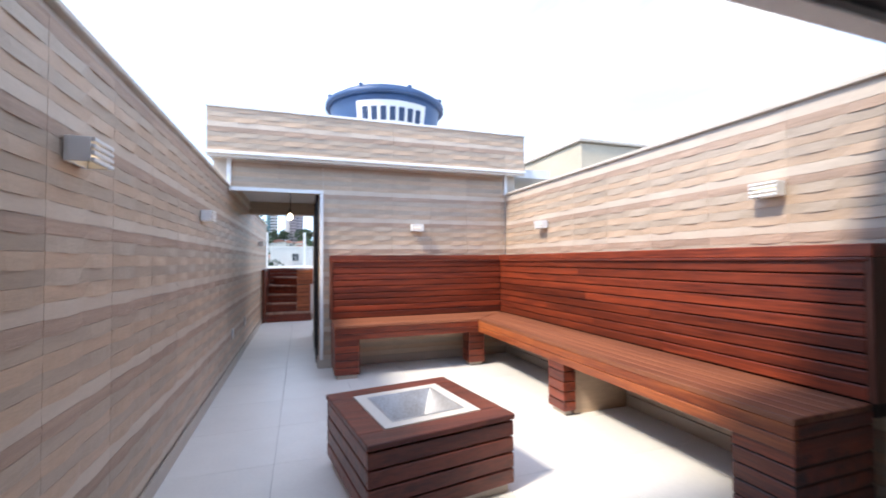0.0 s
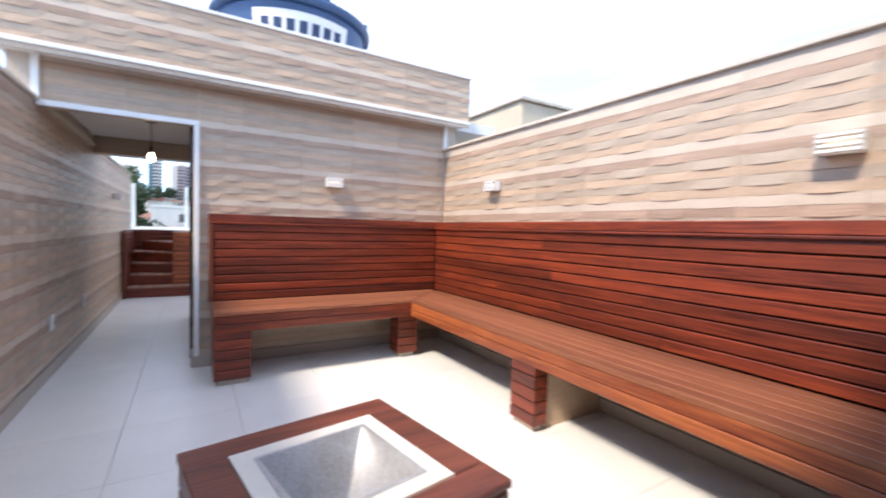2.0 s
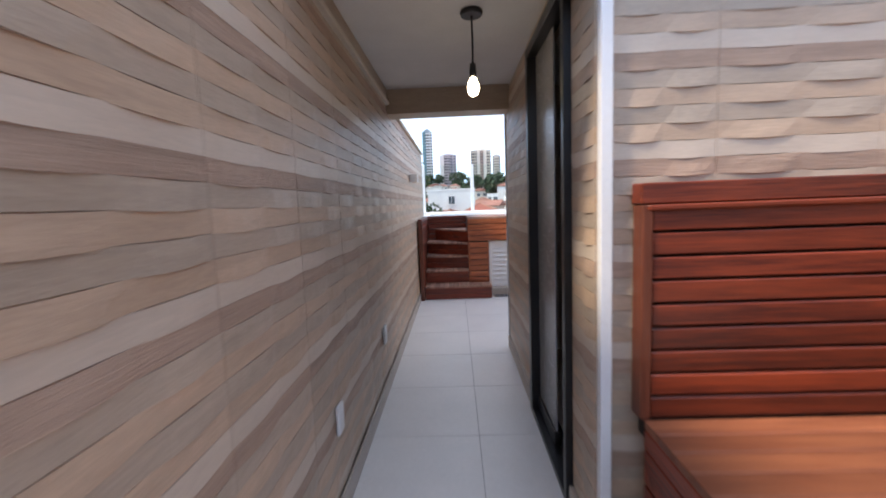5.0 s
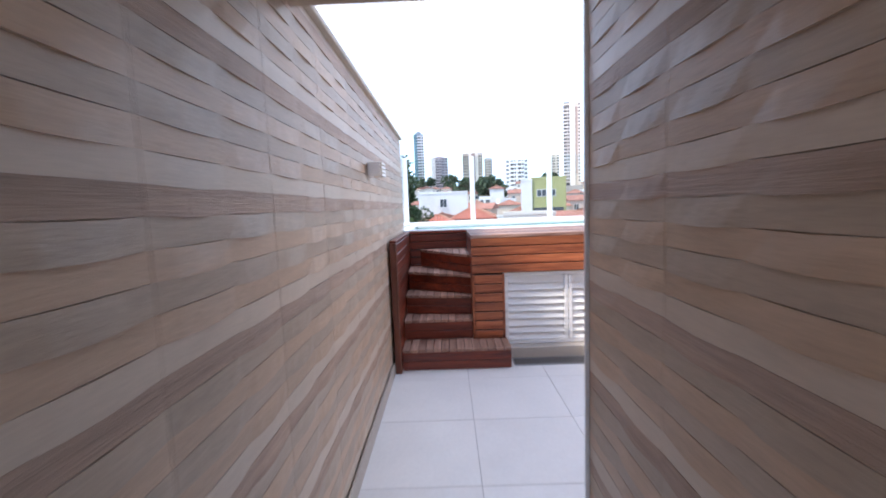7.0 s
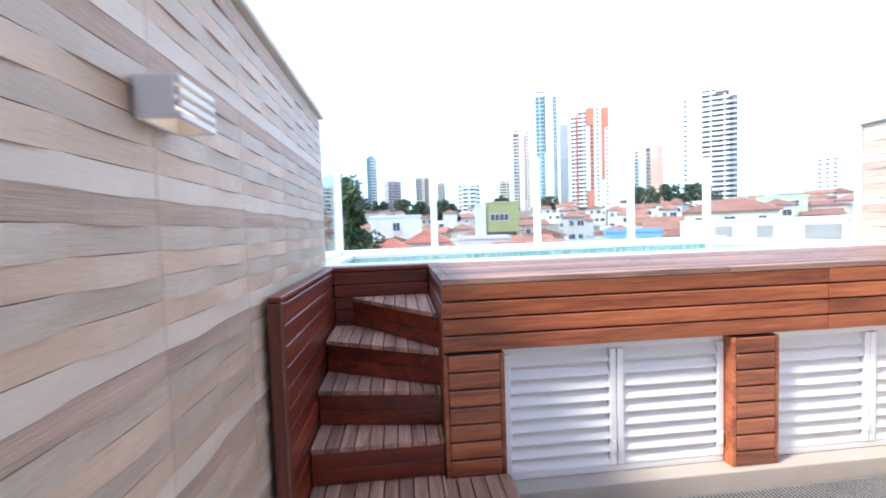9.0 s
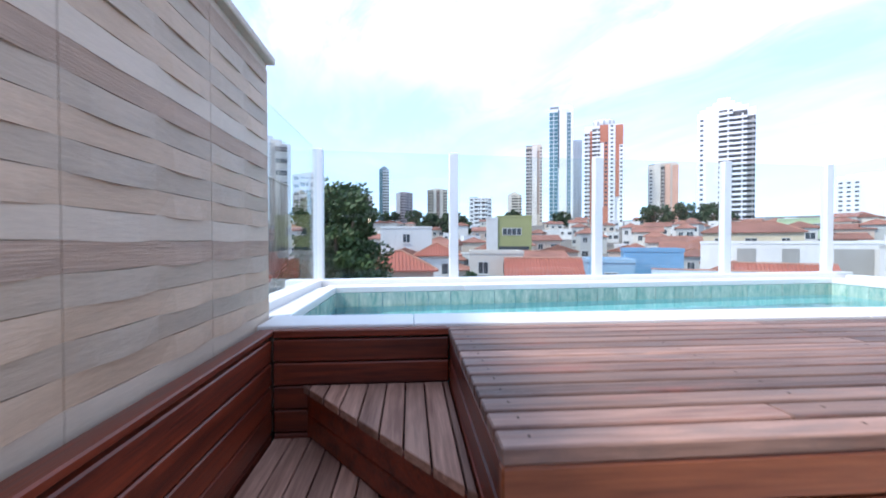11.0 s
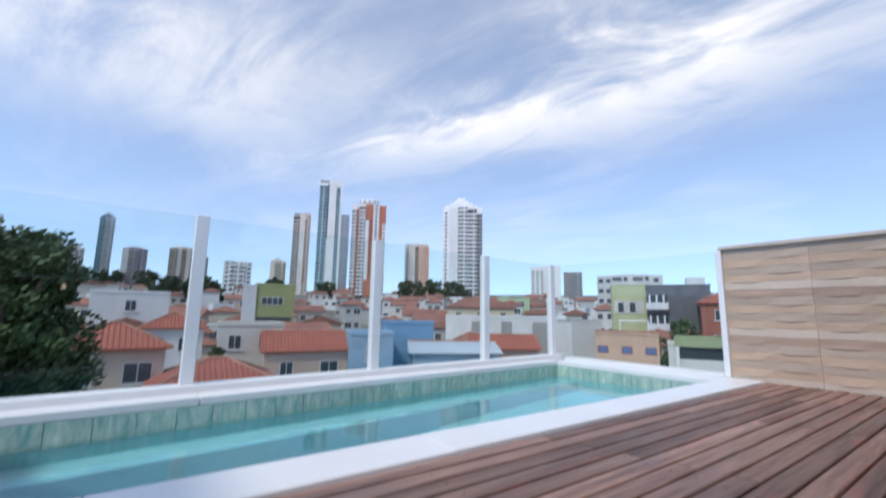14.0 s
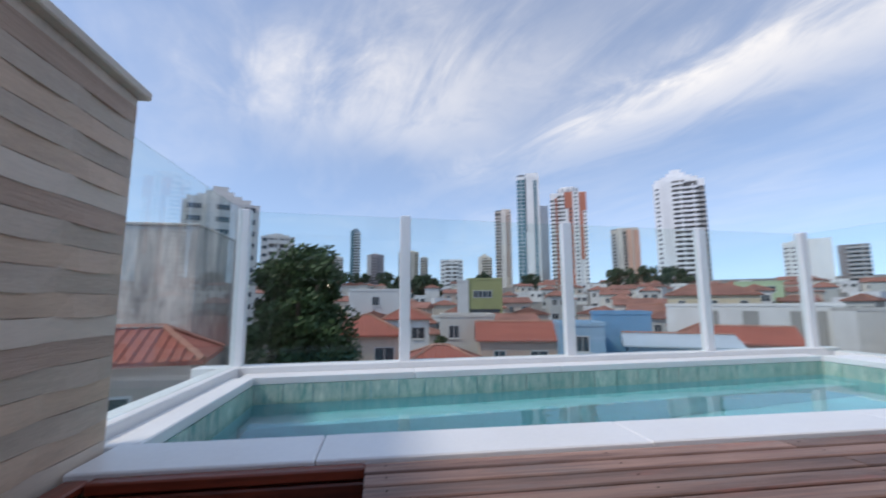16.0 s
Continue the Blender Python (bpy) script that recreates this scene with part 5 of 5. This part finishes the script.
garage = house("house", 48.6, 28.6, 6.4, 4, -7, 5.7, (0.68, 0.66, 0.62), "low white garage wall under a green fascia", "flat", 0, -64, 0, 1)
part("opening", cube(-2.4, 3.0, -2.05, -2.004, 4.4, 5.5), window_dark, garage)
part("fascia", cube(-2.6, 3.2, -2.4, -2.06, 5.6, 6.7), paint((0.34, 0.40, 0.22)), garage, "olive green fascia")
part("post", cube(-2.5, -2.2, -2.4, -2.1, 3.0, 5.59), white_paint, garage)
olive = house("house", 18, 78, 5.6, 7, -5, 10.3, (0.36, 0.37, 0.17), "olive green house with a window strip", "flat", 0, -12, 0, 2)
strip = part("window", cube(-1.9, 1.2, -3.54, -3.504, 7.4, 8.6), paint((0.6, 0.6, 0.58)), olive)
for k in range(4):
    part("pane", cube(-1.8 + k * 0.75, -1.15 + k * 0.75, -3.56, -3.541, 7.5, 8.5), window_dark, strip)
part("opening", cube(-2.4, 2.4, -3.56, -3.504, 4.2, 5.6), window_dark, olive)

# the houses beyond
rng = random.Random(7)
kinds = []
cols = [(0.82, 0.81, 0.78), (0.68, 0.58, 0.48), (0.74, 0.68, 0.6), (0.78, 0.77, 0.78), (0.6, 0.46, 0.38), (0.68, 0.65, 0.62), (0.74, 0.72, 0.7), (0.5, 0.5, 0.48)]
tags = ["white", "tan", "cream", "pale", "brown", "grey", "white", "stone grey"]
for i, (c, tg) in enumerate(zip(cols, tags)):
    kinds.append(house("house", 0, -400 - 30 * i, 3.6 + (i * 1.3) % 3, 4.2 + (i * 1.1) % 2.4, -20, 5.0 + (i * 0.9) % 2.4, c, f"{tg} town house with " + ("a flat roof" if i in (0, 3, 6) else "a clay tile roof"), "flat" if i in (0, 3, 6) else ("hip" if i % 2 else "gable"), 1.2, 0, 2, 2, None, False, "town houses", False))
first = [True] * len(kinds)
for ring_d, step in ((57, 6.6), (66, 6.6), (76, 6.4), (87, 6.4), (99, 6.6), (113, 7), (129, 7.4), (148, 8), (170, 9), (200, 10), (236, 12)):
    a = -34.0
    while a < 74:
        aa = a + rng.uniform(-1.5, 1.5)
        dd = ring_d + rng.uniform(-5, 5)
        x, y = 0.5 + dd * math.sin(radians(aa)), 8.6 + dd * math.cos(radians(aa))
        k = rng.randrange(len(kinds))
        sink = rng.uniform(1.0, 3.0) + (1.2 if ring_d < 90 else 0)
        m = pose(x, y, ground_z(x, y) - sink, 0, 0, -aa + rng.choice((0, 90, 12, -15)))
        if not (ring_d < 90 and (-16 < aa < -8 or 46 < aa < 60)):
            if first[k]:
                kinds[k].matrix_basis = m
                first[k] = False
            else:
                copy_thing(kinds[k], m)
        a += math.degrees(step / ring_d)


# ---- trees ----
def tree(cx, cy, zb, height, radius, seed, label, leaf=0.16, clumps=60, per=70, material=None, spread=1.0):
    r = random.Random(seed)
    ob = thing("tree", (cx, cy, zb), label, "tree")
    part("trunk", rod([(cx, cy, zb), (cx + 0.1, cy, zb + height * 0.3), (cx - 0.05, cy + 0.1, zb + height * 0.62)], radius * 0.07, 8), bark, ob)
    for i in range(6):
        a = i * 1.05 + r.random()
        part("limb", rod([(cx, cy, zb + height * (0.3 + 0.05 * i)), (cx + radius * 0.35 * math.cos(a), cy + radius * 0.35 * math.sin(a), zb + height * (0.45 + 0.05 * i)), (cx + radius * 0.65 * math.cos(a), cy + radius * 0.65 * math.sin(a), zb + height * (0.55 + 0.06 * i))], radius * 0.028, 6), bark, ob)
    vs, fs = [], []
    for c in range(clumps):
        u = r.random()
        zz = zb + height * (0.28 + 0.70 * u)
        lim = radius * (math.sin(math.pi * (0.12 + 0.80 * u)) ** 0.7) * r.uniform(0.25, 1.0)
        a = r.uniform(0, 2 * math.pi)
        cc = Vector((cx + lim * math.cos(a), cy + lim * math.sin(a), zz))
        cr_ = radius * r.uniform(0.16, 0.30)
        for _ in range(per):
            d = Vector((r.gauss(0, 1), r.gauss(0, 1), r.gauss(0, 0.8)))
            p = cc + d.normalized() * cr_ * r.random() ** 0.4
            q = Vector((r.gauss(0, 1), r.gauss(0, 1), r.gauss(0, 1))).normalized()
            s = q.orthogonal().normalized() * leaf * r.uniform(0.6, 1.3)
            t = q.cross(s) * 0.55
            k = len(vs)
            vs += [p - s, p + t, p + s, p - t]
            fs.append((k, k + 1, k + 2, k + 3))
    me = bpy.data.meshes.new("crown")
    me.from_pydata([v - Vector((cx, cy, zb)) for v in vs], [], fs)
    me.materials.append(material or leaf_mat)
    crown = new("crown", me)
    crown.parent = ob
    tagged(crown, kind="stuff")
    return ob


tree(-3.2, 30, -8.0, 12.2, 2.7, 3, "large dark green leafy tree beyond the fence", 0.14, 230, 150)
tree(6.0, 46, -7.2, 6.0, 0.9, 5, "small dark cypress between the houses", 0.10, 40, 60)
tree(54, 33, -6, 7.0, 3.0, 8, "green garden tree beside the houses", 0.2, 40, 60)
tree(47, 31.5, -7, 4.4, 1.5, 9, "green garden tree beside the houses", 0.2, 40, 60)
for i, (x, y, hh, rr_) in enumerate([(-30, 330, 12, 9), (-14, 335, 11, 9), (4, 320, 12, 9), (16, 160, 11, 6), (9, 170, 10, 5), (20, 172, 9, 5), (120, 205, 12, 9), (131, 197, 13, 9), (139, 190, 12, 8), (-40, 340, 12, 9), (60, 250, 11, 6), (98, 270, 10, 7)]):
    tree(x, y, ground_z(x, y) - 1, hh, rr_, 20 + i, "distant clump of dark green trees", 0.9, 30, 40, far_leaf)


# ---- floor tiles ----
TXP, TYP = 0.62, 0.63
tile_bm = cube(0.0015, TXP - 0.0015, 0.0015, TYP - 0.0015, -0.008, 0.0, 0.0012)
tile_me = bpy.data.meshes.new("floor_tile")
tile_bm.to_mesh(tile_me)
tile_bm.free()
tile_me.materials.append(floor_tile)
y0 = 8.27 - 18 * TYP
for j in range(20):
    for i in range(7):
        x, y = -0.02 + i * TXP, y0 + j * TYP
        if y < -3.0 or y > 8.75 or (x > WR and y < YF):
            continue
        o = new("floor_tile", tile_me)
        o.parent = floor
        o.location = (x, y, 0)
        if x + TXP > XT + 0.1:
            o.scale = (max(0.05, (XT + 0.02 - x) / TXP), 1, 1)

# ---- wavy wall tiles ----
TW, THT, NS = 0.50, 0.325, 6
STRIPS = [1, 0, 2, 0, 2, 3]  # cream below, then tan, taupe, tan, taupe, ridged: indices into the slots
SLOTS = [strip_pink, strip_light, strip_grey, strip_ridge]


def tile_mesh(seed, count=NS):
    """A relief tile of stacked wavy strips; x along the wall, -y out of it, z up."""
    r = random.Random(seed)
    bm = bmesh.new()
    sh = THT / NS
    segs = 8
    for s in range(count):
        z0, z1 = s * sh + 0.0001, (s + 1) * sh - 0.0001
        side = (s + seed) % 2 == 0
        amp = r.uniform(0.0065, 0.0095) if s else 0.0035
        up_amp = r.uniform(0.0, 0.0012)
        rows = []
        for i in range(segs + 1):
            u = i / segs
            x = 0.0008 + u * (TW - 0.0016)
            q = (1 - u) if side else u
            bulge = math.sin(math.pi * min(1, max(0, (q - 0.50) / 0.46)))
            sag = 0.0045 * bulge
            db = 0.006 + amp * bulge
            dt = 0.006 + up_amp * (1 - bulge)
            rows.append([bm.verts.new(p) for p in ((x, 0.0, z0 - sag), (x, -db, z0 - sag), (x, -dt, z1 - sag * 0.6), (x, 0.0, z1 - sag * 0.6))])
        for p, q in zip(rows, rows[1:]):
            for k in range(3):
                f = bm.faces.new((p[k], q[k], q[k + 1], p[k + 1]))
                f.material_index = STRIPS[s]
        for e, rev in ((rows[0], False), (rows[-1], True)):
            f = bm.faces.new(e[::-1] if rev else e)
            f.material_index = STRIPS[s]
    bmesh.ops.recalc_face_normals(bm, faces=bm.faces[:])
    me = bpy.data.meshes.new("wall_tile")
    bm.to_mesh(me)
    bm.free()
    for m in SLOTS:
        me.materials.append(m)
    return me


FULL = [tile_mesh(s) for s in range(4)]
PART = {c: tile_mesh(40 + c, c) for c in range(1, NS)}
trng = random.Random(3)


def clad(wall, origin, along, length, z0, z1, phase=0.0):
    """Tiles on a wall face from origin, along a plan direction, facing to the right of it."""
    along = Vector(along).normalized()
    turn = math.degrees(math.atan2(along.y, along.x))
    row = 0
    while True:
        zb = 0.098 + row * THT
        row += 1
        if zb >= z1 - 0.02:
            break
        if zb + THT <= z0 + 0.05:
            continue
        room_left = (z1 - zb) / THT
        count = NS if room_left >= 1 else int(room_left * NS + 0.3)
        if count < 1:
            continue
        s = -phase
        while s < length - 0.02:
            a, b = max(0.0, s), min(length, s + TW)
            if b - a > 0.02:
                o = new("wall_tile", trng.choice(FULL) if count == NS else PART[count])
                o.parent = wall
                p = Vector(origin) + along.to_3d() * a
                o.matrix_basis = pose(p.x, p.y, zb, 0, 0, turn) @ Matrix.Diagonal(((b - a) / TW, 1, 1, 1))
            s += TW


# faces look to the right of the direction travelled: (dx, dy) -> (dy, -dx)
clad(wall_west, (WL - 0.014, -2.95, 0), (0, 1), 12.71, 0.0, HL, 0.25)
clad(wall_east, (WR + 0.014, YF, 0), (0, -1), 7.2, 0.0, HR)
clad(wall_facade, (CORR + 0.05, YF + 0.014, 0), (1, 0), WR - CORR - 0.05, 0.0, 2.40, 0.17)
clad(wall_facade, (0.0, YF + 0.014, 0), (1, 0), CORR + 0.05, 2.02, 2.40)
clad(wall_corridor, (CORR + 0.014, YEXIT, 0), (0, -1), YEXIT - 5.43, 0.0, 2.18)
clad(wall_corridor, (CORR + 0.014, 4.57, 0), (0, -1), 4.57 - YF - 0.02, 0.0, 2.18)
clad(wall_terrace, (XT + 0.014, 9.80, 0), (0, -1), 9.8 - YEXIT, 0.0, 2.02)
clad(eaves, (-0.19, 4.09, 0), (1, 0), 3.79, 2.40, 2.90)
clad(wall_room, (XT, YEXIT, 0), (-1, 0), XT - CORR - 0.02, 0.0, 2.40)
